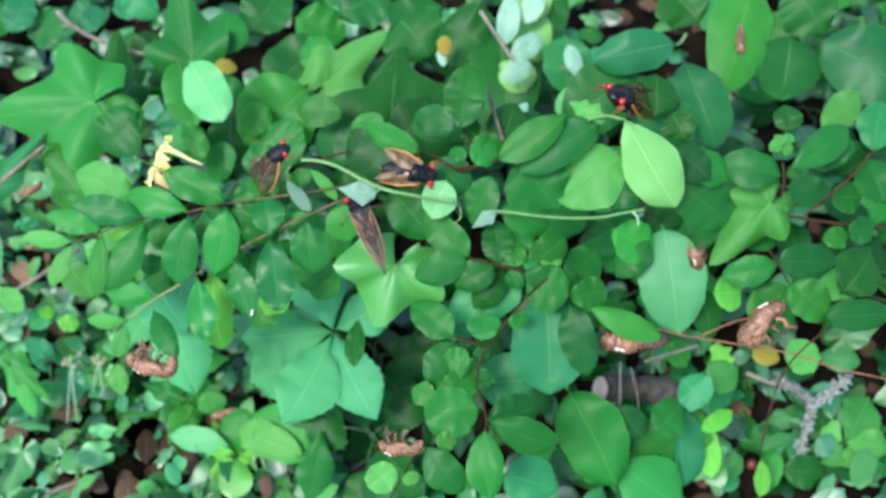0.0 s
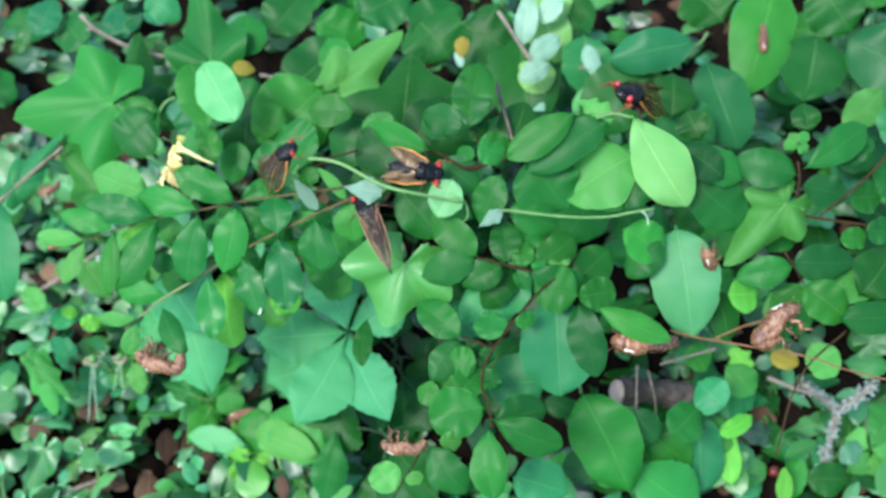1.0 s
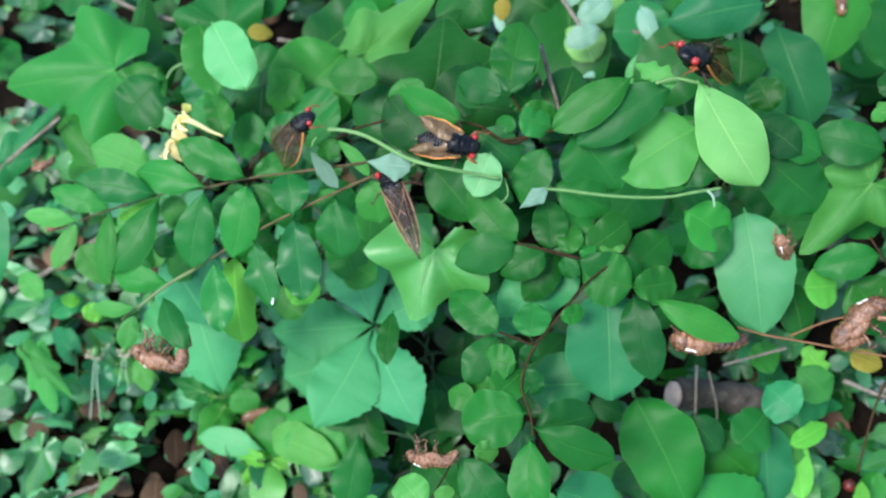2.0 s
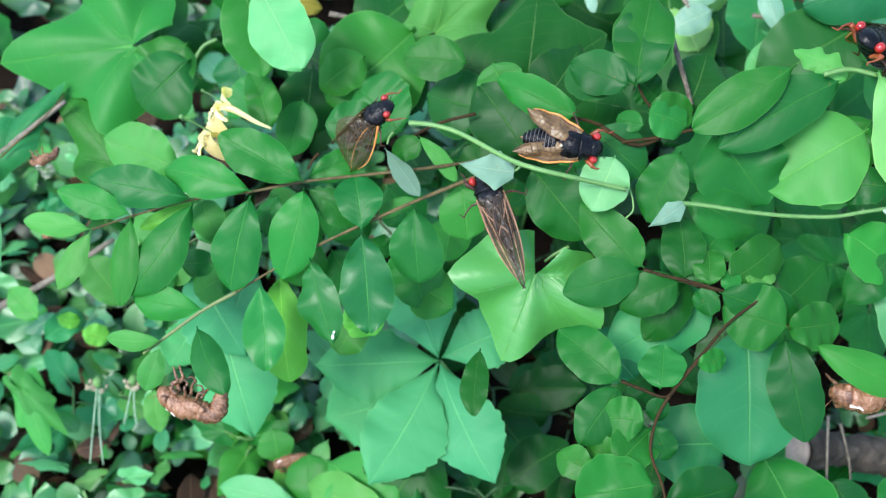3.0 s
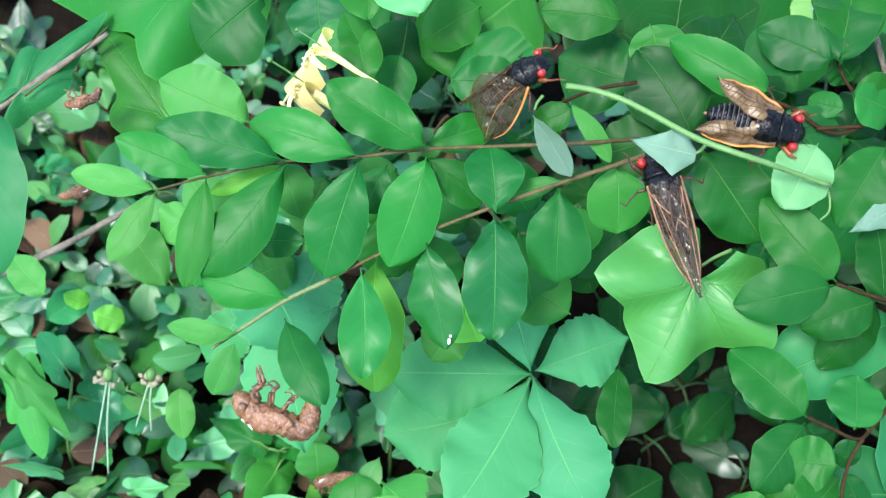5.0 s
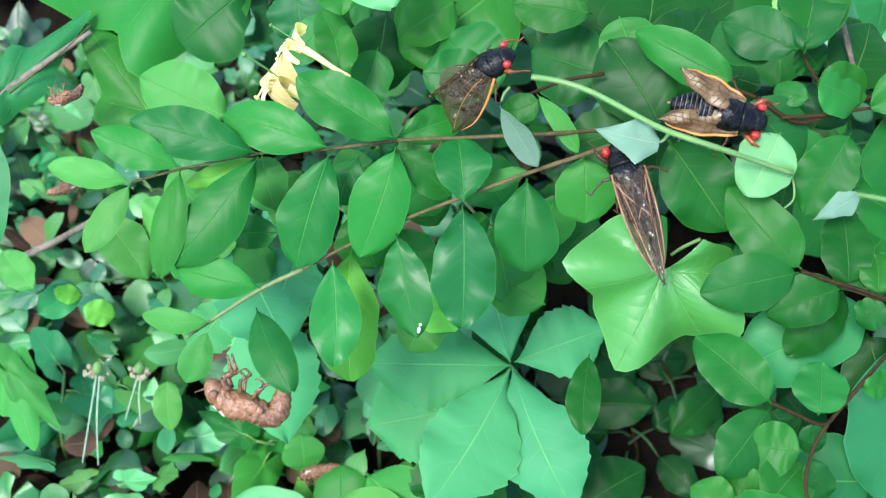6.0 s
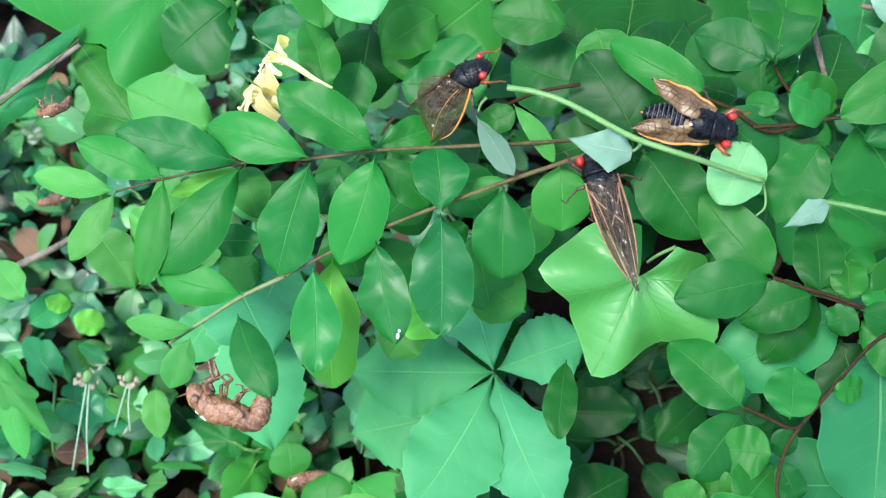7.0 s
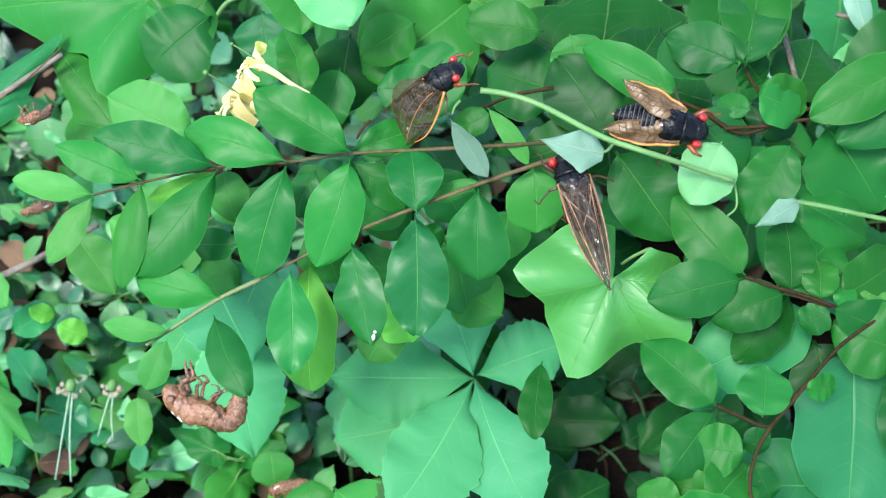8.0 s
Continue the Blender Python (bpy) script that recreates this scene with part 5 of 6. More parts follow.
leaf(b, 'oval', 'mk', (0.1278, 0.2662, 0.1449), (0.1472, 0.2704, 0.1408), 0.0148)
leaf(b, 'oval', 'dk', (0.1125, 0.2491, 0.1281), (0.1184, 0.2301, 0.1159), 0.0150)
leaf(b, 'oval', 'mk', (0.1328, 0.2457, 0.1367), (0.1506, 0.2317, 0.1275), 0.0221)

b = thing('ivy_sprig', (0.1443, 0.2693, 0.1645), 'pale green star-shaped lobed leaf on a thin stalk', 'ivy', 'ivy leaves')
stem(b, 'leaf_stalk', [(0.1443, 0.2693, 0.1645), (0.1395, 0.2712, 0.1657), (0.1348, 0.2709, 0.1659)], 0.5, 0.45, 'green')
leaf(b, 'dart', 'lt', (0.1364, 0.2710, 0.1658), (0.1132, 0.2512, 0.1485), 0.0400)

b = thing('ivy_sprig', (-0.0101, 0.2482, 0.1647), 'large glossy bright green lobed leaf with pale veins', 'ivy', 'ivy leaves')
stem(b, 'leaf_stalk', [(-0.0101, 0.2482, 0.1647), (-0.0143, 0.2458, 0.1636), (-0.0170, 0.2437, 0.1627)], 0.6, 0.5, 'green')
leaf(b, 'palm', 'gb', (-0.0194, 0.2364, 0.1681), (-0.0280, 0.2173, 0.1503), 0.0432)
leaf(b, 'privet', 'mk', (-0.0346, 0.2183, 0.1528), (-0.0347, 0.1969, 0.1527), 0.0085)

b = thing('creeper_vine', (-0.0408, 0.2285, 0.0773), 'broad five-fingered creeper leaf, matt blue-green, on a thin stalk', 'creeper', 'creeper leaves')
stem(b, 'leaf_stalk', [(-0.0408, 0.2285, 0.0773), (-0.0489, 0.2328, 0.0919), (-0.0534, 0.2377, 0.0916)], 0.9, 0.7, 'green')
leaf(b, 'creeper', 'cr', (-0.0532, 0.2350, 0.0987), (-0.0968, 0.2310, 0.0958), 0.0252)
leaf(b, 'creeper', 'cr', (-0.0534, 0.2340, 0.0984), (-0.0722, 0.1903, 0.0950), 0.0272)
leaf(b, 'creeper', 'cr', (-0.0527, 0.2340, 0.0986), (-0.0302, 0.1948, 0.0929), 0.0232)
leaf(b, 'creeper', 'cr', (-0.0533, 0.2360, 0.0989), (-0.0677, 0.2688, 0.1086), 0.0240)
leaf(b, 'creeper', 'cr', (-0.0523, 0.2360, 0.0992), (-0.0258, 0.2498, 0.1012), 0.0207)
leaf(b, 'creeper', 'cr', (-0.0660, 0.2285, 0.0787), (-0.0962, 0.2204, 0.0696), 0.0270)

b = thing('creeper_vine', (-0.1329, 0.2442, 0.1271), 'serrated pale blue-green creeper leaf hanging below the twig', 'creeper', 'creeper leaves')
stem(b, 'leaf_stalk', [(-0.1329, 0.2442, 0.1271), (-0.1311, 0.2371, 0.1244)], 0.6, 0.5, 'green')
leaf(b, 'creeper', 'cr', (-0.1330, 0.2465, 0.1066), (-0.1165, 0.2060, 0.0867), 0.0262)
leaf(b, 'creeper', 'cr', (-0.1390, 0.2453, 0.1036), (-0.1500, 0.2270, 0.0941), 0.0150)
leaf(b, 'creeper', 'cr', (-0.1367, 0.2526, 0.1336), (-0.1171, 0.2256, 0.1133), 0.0264)
leaf(b, 'creeper', 'cr', (-0.1148, 0.2523, 0.1341), (-0.1220, 0.2342, 0.1209), 0.0180)
leaf(b, 'creeper', 'dk', (-0.0515, 0.2156, 0.0739), (-0.0726, 0.1891, 0.0583), 0.0324)

b = thing('creeper_vine', (0.1797, 0.1956, 0.0324), 'small fresh green five-fingered creeper leaf near the ground', 'creeper', 'creeper leaves')
stem(b, 'leaf_stalk', [(0.1797, 0.1956, 0.0324), (0.1881, 0.2063, 0.0359), (0.1950, 0.2113, 0.0373)], 0.6, 0.4, 'green')
leaf(b, 'creeper', 'lt', (0.1928, 0.2092, 0.0452), (0.2059, 0.2312, 0.0483), 0.0193)
leaf(b, 'creeper', 'lt', (0.1930, 0.2087, 0.0450), (0.2160, 0.2079, 0.0388), 0.0154)
leaf(b, 'creeper', 'lt', (0.1925, 0.2098, 0.0433), (0.1826, 0.2152, 0.0417), 0.0144)
leaf(b, 'creeper', 'lt', (0.1933, 0.2092, 0.0419), (0.1845, 0.1997, 0.0347), 0.0110)
leaf(b, 'creeper', 'lt', (0.1942, 0.2084, 0.0427), (0.2002, 0.1982, 0.0341), 0.0110)

b = thing('bush_seedling', (-0.1436, 0.3184, 0.1431), 'large lobed mid green leaves on long stalks', 'bush', 'bush seedlings')
stem(b, 'leaf_stalk', [(-0.1436, 0.3184, 0.1431), (-0.1537, 0.3210, 0.1520), (-0.1668, 0.3231, 0.1541)], 0.9, 0.6, 'green')
leaf(b, 'tri', 'md', (-0.1639, 0.3181, 0.1605), (-0.2106, 0.3118, 0.1551), 0.0647)
leaf(b, 'tri', 'dk', (-0.1635, 0.3291, 0.1367), (-0.1647, 0.3698, 0.1462), 0.0355)
leaf(b, 'tri', 'md', (-0.1271, 0.3543, 0.1443), (-0.1387, 0.3926, 0.1552), 0.0465)
leaf(b, 'oval', 'md', (-0.1134, 0.3596, 0.1412), (-0.1129, 0.3835, 0.1456), 0.0209)
leaf(b, 'oval', 'bl', (-0.1836, 0.3744, 0.1365), (-0.1838, 0.3916, 0.1388), 0.0118)
leaf(b, 'oval', 'bl', (-0.1691, 0.3953, 0.1434), (-0.1513, 0.3875, 0.1350), 0.0153)
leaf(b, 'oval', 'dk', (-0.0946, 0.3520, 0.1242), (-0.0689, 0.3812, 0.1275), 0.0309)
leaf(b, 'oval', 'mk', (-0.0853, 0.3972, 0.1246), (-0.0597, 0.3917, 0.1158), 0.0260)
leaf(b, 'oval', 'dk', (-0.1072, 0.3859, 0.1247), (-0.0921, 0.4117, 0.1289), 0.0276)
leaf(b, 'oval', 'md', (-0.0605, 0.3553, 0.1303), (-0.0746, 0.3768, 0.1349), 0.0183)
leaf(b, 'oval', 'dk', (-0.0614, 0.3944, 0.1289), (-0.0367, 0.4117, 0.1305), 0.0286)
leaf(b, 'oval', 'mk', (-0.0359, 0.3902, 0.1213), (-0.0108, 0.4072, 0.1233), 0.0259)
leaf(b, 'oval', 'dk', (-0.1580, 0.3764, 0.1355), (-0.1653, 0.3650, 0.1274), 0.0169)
leaf(b, 'oval', 'mk', (-0.1985, 0.3717, 0.1312), (-0.2154, 0.3896, 0.1350), 0.0227)
leaf(b, 'oval', 'bl', (-0.2220, 0.3726, 0.1385), (-0.2168, 0.3945, 0.1422), 0.0169)
leaf(b, 'oval', 'md', (-0.1163, 0.3347, 0.1436), (-0.0982, 0.3329, 0.1376), 0.0241)
stem(b, 'leaf_stalk', [(-0.1421, 0.3153, 0.1573), (-0.1392, 0.3203, 0.1592), (-0.1347, 0.3229, 0.1600)], 0.9, 0.7, 'green')
leaf(b, 'round', 'mk', (-0.1421, 0.3135, 0.1609), (-0.1586, 0.2994, 0.1518), 0.0247)
# two halves of a folded leaf; the sky sheen is painted as pl
leaf(b, 'oval', 'pl', (-0.1112, 0.3166, 0.1963), (-0.0951, 0.2924, 0.1875), 0.0211)
leaf(b, 'oval', 'md', (-0.1176, 0.3185, 0.1943), (-0.1083, 0.2924, 0.1826), 0.0208, -20)
leaf(b, 'oval', 'md', (-0.1077, 0.2830, 0.1664), (-0.1138, 0.3005, 0.1708), 0.0114)
leaf(b, 'oval', 'md', (-0.1057, 0.2850, 0.1674), (-0.1170, 0.3022, 0.1717), 0.0104)
leaf(b, 'oval', 'lt', (-0.1381, 0.2716, 0.1592), (-0.1641, 0.2800, 0.1620), 0.0188)
leaf(b, 'round', 'mk', (-0.1437, 0.3201, 0.1617), (-0.1627, 0.3026, 0.1494), 0.0237)
leaf(b, 'tri', 'bl', (-0.2041, 0.2791, 0.1508), (-0.1863, 0.3052, 0.1552), 0.0201)
leaf(b, 'tri', 'md', (-0.1660, 0.2813, 0.1419), (-0.1905, 0.3052, 0.1512), 0.0322)
leaf(b, 'oval', 'md', (-0.1909, 0.3216, 0.1543), (-0.1665, 0.3050, 0.1409), 0.0209)
leaf(b, 'oval', 'bl', (-0.1291, 0.3222, 0.1550), (-0.1252, 0.3094, 0.1443), 0.0189)
leaf(b, 'oval', 'dk', (-0.1017, 0.3189, 0.1526), (-0.1028, 0.2991, 0.1389), 0.0223)
leaf(b, 'oval', 'bl', (-0.2046, 0.2633, 0.1661), (-0.1980, 0.2239, 0.1442), 0.0192)
leaf(b, 'oval', 'dk', (-0.0818, 0.3165, 0.1397), (-0.1081, 0.3310, 0.1428), 0.0265)
leaf(b, 'oval', 'md', (-0.0810, 0.3305, 0.1501), (-0.0748, 0.3169, 0.1404), 0.0139)
leaf(b, 'oval', 'dk', (-0.0648, 0.3153, 0.1327), (-0.0906, 0.3334, 0.1372), 0.0286)

b = thing('bush_seedling', (-0.0663, 0.3357, 0.1347), 'pointed lobed leaves in fresh green above dark foliage', 'bush', 'bush seedlings')
stem(b, 'leaf_stalk', [(-0.0663, 0.3357, 0.1347), (-0.0635, 0.3438, 0.1371), (-0.0616, 0.3472, 0.1381)], 0.7, 0.5, 'green')
leaf(b, 'tri', 'lt', (-0.0619, 0.3414, 0.1445), (-0.0341, 0.3710, 0.1499), 0.0350)
leaf(b, 'tri', 'dk', (-0.0417, 0.3497, 0.1342), (-0.0235, 0.3693, 0.1378), 0.0301)
leaf(b, 'oval', 'mk', (-0.0438, 0.2980, 0.1872), (-0.0646, 0.2999, 0.1852), 0.0139)
leaf(b, 'oval', 'md', (-0.0667, 0.3314, 0.1594), (-0.0957, 0.3071, 0.1482), 0.0388)
leaf(b, 'maple', 'dk', (-0.0276, 0.3061, 0.1610), (-0.0013, 0.3309, 0.1617), 0.0410)
leaf(b, 'round', 'md', (-0.0664, 0.2899, 0.1581), (-0.0829, 0.3053, 0.1611), 0.0252)
leaf(b, 'oval', 'mk', (-0.0376, 0.2916, 0.1708), (-0.0582, 0.2978, 0.1692), 0.0221)
leaf(b, 'oval', 'dk', (-0.0242, 0.2993, 0.1590), (-0.0102, 0.3230, 0.1647), 0.0202)
leaf(b, 'round', 'dk', (0.0004, 0.2824, 0.1958), (-0.0131, 0.2927, 0.1942), 0.0144)
leaf(b, 'oval', 'dk', (0.0064, 0.2809, 0.2017), (0.0079, 0.3066, 0.2062), 0.0166)
leaf(b, 'round', 'md', (0.0100, 0.2746, 0.1990), (0.0214, 0.2741, 0.1934), 0.0119)
leaf(b, 'oval', 'lt', (-0.0368, 0.2993, 0.1856), (-0.0319, 0.2896, 0.1787), 0.0144)
leaf(b, 'oval', 'dk', (0.0166, 0.2802, 0.1734), (0.0222, 0.2938, 0.1744), 0.0145)
stem(b, 'stem', [(-0.0997, 0.3429, 0.1510), (-0.0891, 0.3411, 0.1493), (-0.0794, 0.3341, 0.1459), (-0.0724, 0.3256, 0.1423)], 1.1, 0.8, 'twig')

b = thing('bush_seedling', (0.1112, 0.3838, 0.1343), 'bluish green heart-shaped leaves, shade and sun patches put into their colours', 'bush', 'bush seedlings')
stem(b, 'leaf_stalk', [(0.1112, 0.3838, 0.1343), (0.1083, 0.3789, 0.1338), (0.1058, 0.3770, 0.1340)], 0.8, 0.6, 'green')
# shade over this plant is painted by its bd and dk leaves
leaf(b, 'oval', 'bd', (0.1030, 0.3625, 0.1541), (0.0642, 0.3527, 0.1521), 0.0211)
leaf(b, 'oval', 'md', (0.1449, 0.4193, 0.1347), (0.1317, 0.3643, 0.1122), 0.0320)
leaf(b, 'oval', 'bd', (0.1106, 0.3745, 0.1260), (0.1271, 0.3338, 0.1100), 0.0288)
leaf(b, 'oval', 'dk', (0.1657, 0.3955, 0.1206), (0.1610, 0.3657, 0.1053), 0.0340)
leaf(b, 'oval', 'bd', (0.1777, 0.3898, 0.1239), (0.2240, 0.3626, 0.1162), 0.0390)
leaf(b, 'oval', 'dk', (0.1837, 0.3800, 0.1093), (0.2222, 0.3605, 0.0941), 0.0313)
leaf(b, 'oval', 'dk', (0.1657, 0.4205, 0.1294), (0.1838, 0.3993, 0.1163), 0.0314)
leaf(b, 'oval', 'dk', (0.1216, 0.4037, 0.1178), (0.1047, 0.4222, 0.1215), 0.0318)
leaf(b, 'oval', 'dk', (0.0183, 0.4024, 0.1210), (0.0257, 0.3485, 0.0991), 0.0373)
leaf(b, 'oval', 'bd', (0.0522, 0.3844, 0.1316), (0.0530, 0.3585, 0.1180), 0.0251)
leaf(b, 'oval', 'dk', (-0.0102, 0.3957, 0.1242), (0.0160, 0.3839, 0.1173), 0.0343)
# pale leaves down to the small round ones paint patches of sunlight
leaf(b, 'oval', 'sun_pale', (0.0293, 0.4177, 0.1294), (0.0389, 0.3790, 0.1152), 0.0229)
leaf(b, 'oval', 'sun_pale', (0.0336, 0.3625, 0.1114), (0.0251, 0.3840, 0.1150), 0.0184)
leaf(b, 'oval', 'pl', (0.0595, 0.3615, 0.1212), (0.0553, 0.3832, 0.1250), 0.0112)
leaf(b, 'oval', 'sun_pale', (0.0421, 0.4152, 0.1326), (0.0383, 0.3964, 0.1247), 0.0114)
leaf(b, 'privet', 'sun_silver', (0.0251, 0.3998, 0.1465), (0.0225, 0.3755, 0.1342), 0.0116)
leaf(b, 'oval', 'sun_silver', (0.0405, 0.4018, 0.1410), (0.0311, 0.3884, 0.1347), 0.0112)
leaf(b, 'oval', 'sun_silver', (0.0404, 0.3803, 0.1357), (0.0260, 0.3698, 0.1311), 0.0116)
leaf(b, 'oval', 'sun_silver', (0.0362, 0.3648, 0.1336), (0.0217, 0.3573, 0.1305), 0.0110)
leaf(b, 'oval', 'sun_silver', (0.0530, 0.3709, 0.1413), (0.0597, 0.3562, 0.1334), 0.0082)
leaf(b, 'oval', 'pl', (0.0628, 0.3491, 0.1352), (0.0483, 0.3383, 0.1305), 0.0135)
leaf(b, 'round', 'sun_silver', (0.0347, 0.3420, 0.1332), (0.0287, 0.3364, 0.1307), 0.0049)
leaf(b, 'oval', 'sun_silver', (-0.0100, 0.3714, 0.1341), (-0.0067, 0.3642, 0.1302), 0.0044)
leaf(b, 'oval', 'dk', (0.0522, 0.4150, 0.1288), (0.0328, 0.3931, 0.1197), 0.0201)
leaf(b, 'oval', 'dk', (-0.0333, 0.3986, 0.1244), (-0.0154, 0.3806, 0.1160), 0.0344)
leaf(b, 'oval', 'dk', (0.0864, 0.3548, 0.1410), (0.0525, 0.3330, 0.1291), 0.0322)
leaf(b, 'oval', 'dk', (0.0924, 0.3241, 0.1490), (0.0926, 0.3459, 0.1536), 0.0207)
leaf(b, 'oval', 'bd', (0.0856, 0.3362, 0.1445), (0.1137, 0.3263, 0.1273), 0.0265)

b = thing('bush_seedling', (0.0503, 0.2182, 0.1059), 'long pointed green leaves with pale midribs near the ground', 'bush', 'bush seedlings')
stem(b, 'leaf_stalk', [(0.0503, 0.2182, 0.1059), (0.0542, 0.2125, 0.1035), (0.0556, 0.2084, 0.1023)], 0.9, 0.7, 'green')
leaf(b, 'oval', 'md', (0.0954, 0.1934, 0.0940), (0.1077, 0.2089, 0.0931), 0.0179)
leaf(b, 'oval', 'dk', (0.0776, 0.2026, 0.0997), (0.0892, 0.1919, 0.0907), 0.0139)
leaf(b, 'oval', 'bl', (0.1184, 0.2050, 0.1010), (0.1067, 0.2166, 0.1010), 0.0177)
leaf(b, 'oval', 'md', (0.0551, 0.2075, 0.1062), (0.0780, 0.1704, 0.0846), 0.0307)
leaf(b, 'oval', 'md', (0.0556, 0.1842, 0.0811), (0.0826, 0.1920, 0.0680), 0.0260)
leaf(b, 'oval', 'bl', (0.1097, 0.2153, 0.0679), (0.1131, 0.1815, 0.0528), 0.0235)
leaf(b, 'oval', 'lt', (0.1144, 0.1967, 0.0572), (0.1232, 0.2164, 0.0582), 0.0178)
leaf(b, 'round', 'bl', (0.1147, 0.2256, 0.0636), (0.1384, 0.2280, 0.0596), 0.0218)
leaf(b, 'privet', 'md', (0.0822, 0.2063, 0.0745), (0.1068, 0.1906, 0.0624), 0.0212)
leaf(b, 'creeper', 'md', (0.0777, 0.1861, 0.0776), (0.1115, 0.1686, 0.0601), 0.0286)
leaf(b, 'lobed', 'yl', (0.1235, 0.2380, 0.0909), (0.1332, 0.2270, 0.0826), 0.0116)
leaf(b, 'oval', 'yl', (0.1187, 0.2019, 0.0740), (0.1341, 0.2123, 0.0726), 0.0090)
leaf(b, 'oval', 'dk', (0.1621, 0.1931, 0.0433), (0.1837, 0.1954, 0.0385), 0.0164)
leaf(b, 'oval', 'md', (0.1048, 0.2371, 0.0705), (0.1162, 0.2469, 0.0690), 0.0136)
leaf(b, 'oval', 'bl', (0.0275, 0.1658, 0.1125), (0.0508, 0.1625, 0.1032), 0.0218)
leaf(b, 'oval', 'dk', (0.0579, 0.1907, 0.0860), (0.0609, 0.1747, 0.0781), 0.0231)
leaf(b, 'privet', 'lt', (0.1204, 0.2305, 0.0883), (0.1342, 0.2201, 0.0803), 0.0158)
leaf(b, 'oval', 'lt', (0.1568, 0.2375, 0.1018), (0.1679, 0.2248, 0.0929), 0.0155)

b = thing('bush_seedling', (-0.0870, 0.1827, 0.0498), 'low light green leaves standing among the litter', 'bush', 'bush seedlings')
stem(b, 'leaf_stalk', [(-0.0870, 0.1827, 0.0498), (-0.0941, 0.1989, 0.0519), (-0.1006, 0.2070, 0.0527)], 0.9, 0.7, 'green')
leaf(b, 'oval', 'lt', (-0.0950, 0.2078, 0.0609), (-0.0652, 0.1864, 0.0606), 0.0261)
leaf(b, 'oval', 'lt', (-0.0657, 0.1852, 0.0661), (-0.1020, 0.1997, 0.0553), 0.0179)
leaf(b, 'privet', 'pl', (-0.1040, 0.1921, 0.0538), (-0.1357, 0.1966, 0.0522), 0.0132)
leaf(b, 'creeper', 'md', (-0.0585, 0.1970, 0.0731), (-0.0638, 0.1655, 0.0556), 0.0160)
leaf(b, 'oval', 'md', (-0.1034, 0.2117, 0.0557), (-0.0995, 0.1913, 0.0480), 0.0183)
leaf(b, 'oval', 'lt', (-0.1184, 0.2196, 0.0567), (-0.1156, 0.2090, 0.0496), 0.0140)

b = thing('grey_twig', (-0.2165, 0.2670, 0.1471), 'bare grey twig lying among the leaves', 'twig', 'dry twigs')
stem(b, 'stem', [(-0.2165, 0.2670, 0.1471), (-0.1954, 0.2868, 0.1531), (-0.1840, 0.2972, 0.1561)], 1.3, 0.9, 'twig')
stem(b, 'bark_strip', [(-0.2022, 0.2751, 0.1534), (-0.1962, 0.2814, 0.1554), (-0.1909, 0.2867, 0.1570), (-0.1829, 0.2967, 0.1602)], 0.6, 0.35, 'tan')

b = thing('grey_twig', (-0.1986, 0.3816, 0.1456), 'thin pale dead twig lying behind foliage', 'twig', 'dry twigs')
stem(b, 'stem', [(-0.1986, 0.3816, 0.1456), (-0.1898, 0.3746, 0.1423), (-0.1698, 0.3667, 0.1379), (-0.1446, 0.3623, 0.1345)], 1.4, 1.0, 'twig')
stem(b, 'stem', [(-0.1898, 0.3746, 0.1423), (-0.1948, 0.3748, 0.1428)], 1.0, 0.8, 'twig')

b = thing('grey_twig', (0.0157, 0.3094, 0.1945), 'thin upright bare grey twig', 'twig', 'dry twigs')
stem(b, 'stem', [(0.0157, 0.3094, 0.1945), (0.0188, 0.2999, 0.1910), (0.0214, 0.2929, 0.1882), (0.0235, 0.2868, 0.1855)], 1.0, 0.8, 'twig')

b = thing('grey_twig', (0.0498, 0.3623, 0.1345), 'bent grey twig in the shade', 'twig', 'dry twigs')
stem(b, 'stem', [(0.0498, 0.3623, 0.1345), (0.0572, 0.3604, 0.1337), (0.0614, 0.3519, 0.1303)], 1.0, 0.9, 'twig')
stem(b, 'stem', [(0.0102, 0.3891, 0.1421), (0.0189, 0.3762, 0.1391), (0.0275, 0.3640, 0.1353)], 1.2, 1.0, 'twig')

cicada((-0.0766, 0.2659, 0.1901), (-0.0626, 0.2700, 0.2037), -35, "roof", "black cicada with red eyes, clear orange-edged wings, clinging to a stem")

cicada((-0.0247, 0.2634, 0.2001), (-0.0025, 0.2604, 0.2005), 0, "short", "black cicada with crumpled short tan wings resting on a leaf")

cicada((-0.0263, 0.2351, 0.1868), (-0.0356, 0.2545, 0.1948), 0, "folded", "black cicada with long folded brown wings head under a leaf")

cicada((0.0793, 0.2982, 0.1954), (0.0659, 0.2886, 0.2184), 50, "roof", "black cicada facing out from a leaf tip, wings held back")

nymph_skin((-0.1036, 0.1861, 0.1634), (-0.1250, 0.1911, 0.1677), -88, 0.95, "curled brown empty nymph skin hanging from a leaf tip")

nymph_skin((0.1094, 0.2466, 0.1468), (0.1040, 0.2500, 0.1619), -30, 0.3, "brown empty nymph skin seen head-on under a leaf")

nymph_skin((0.1214, 0.2142, 0.1465), (0.1404, 0.2308, 0.1568), -75, 1.45, "crouched brown empty nymph skin beside a reddish stem")

nymph_skin((0.0909, 0.2123, 0.1516), (0.0663, 0.2093, 0.1572), -45, 0.15, "brown empty nymph skin clinging beneath a leaf edge")

nymph_skin((-0.0041, 0.1565, 0.1692), (-0.0206, 0.1573, 0.1718), -60, 0.5, "dark brown empty nymph skin on a twig end")

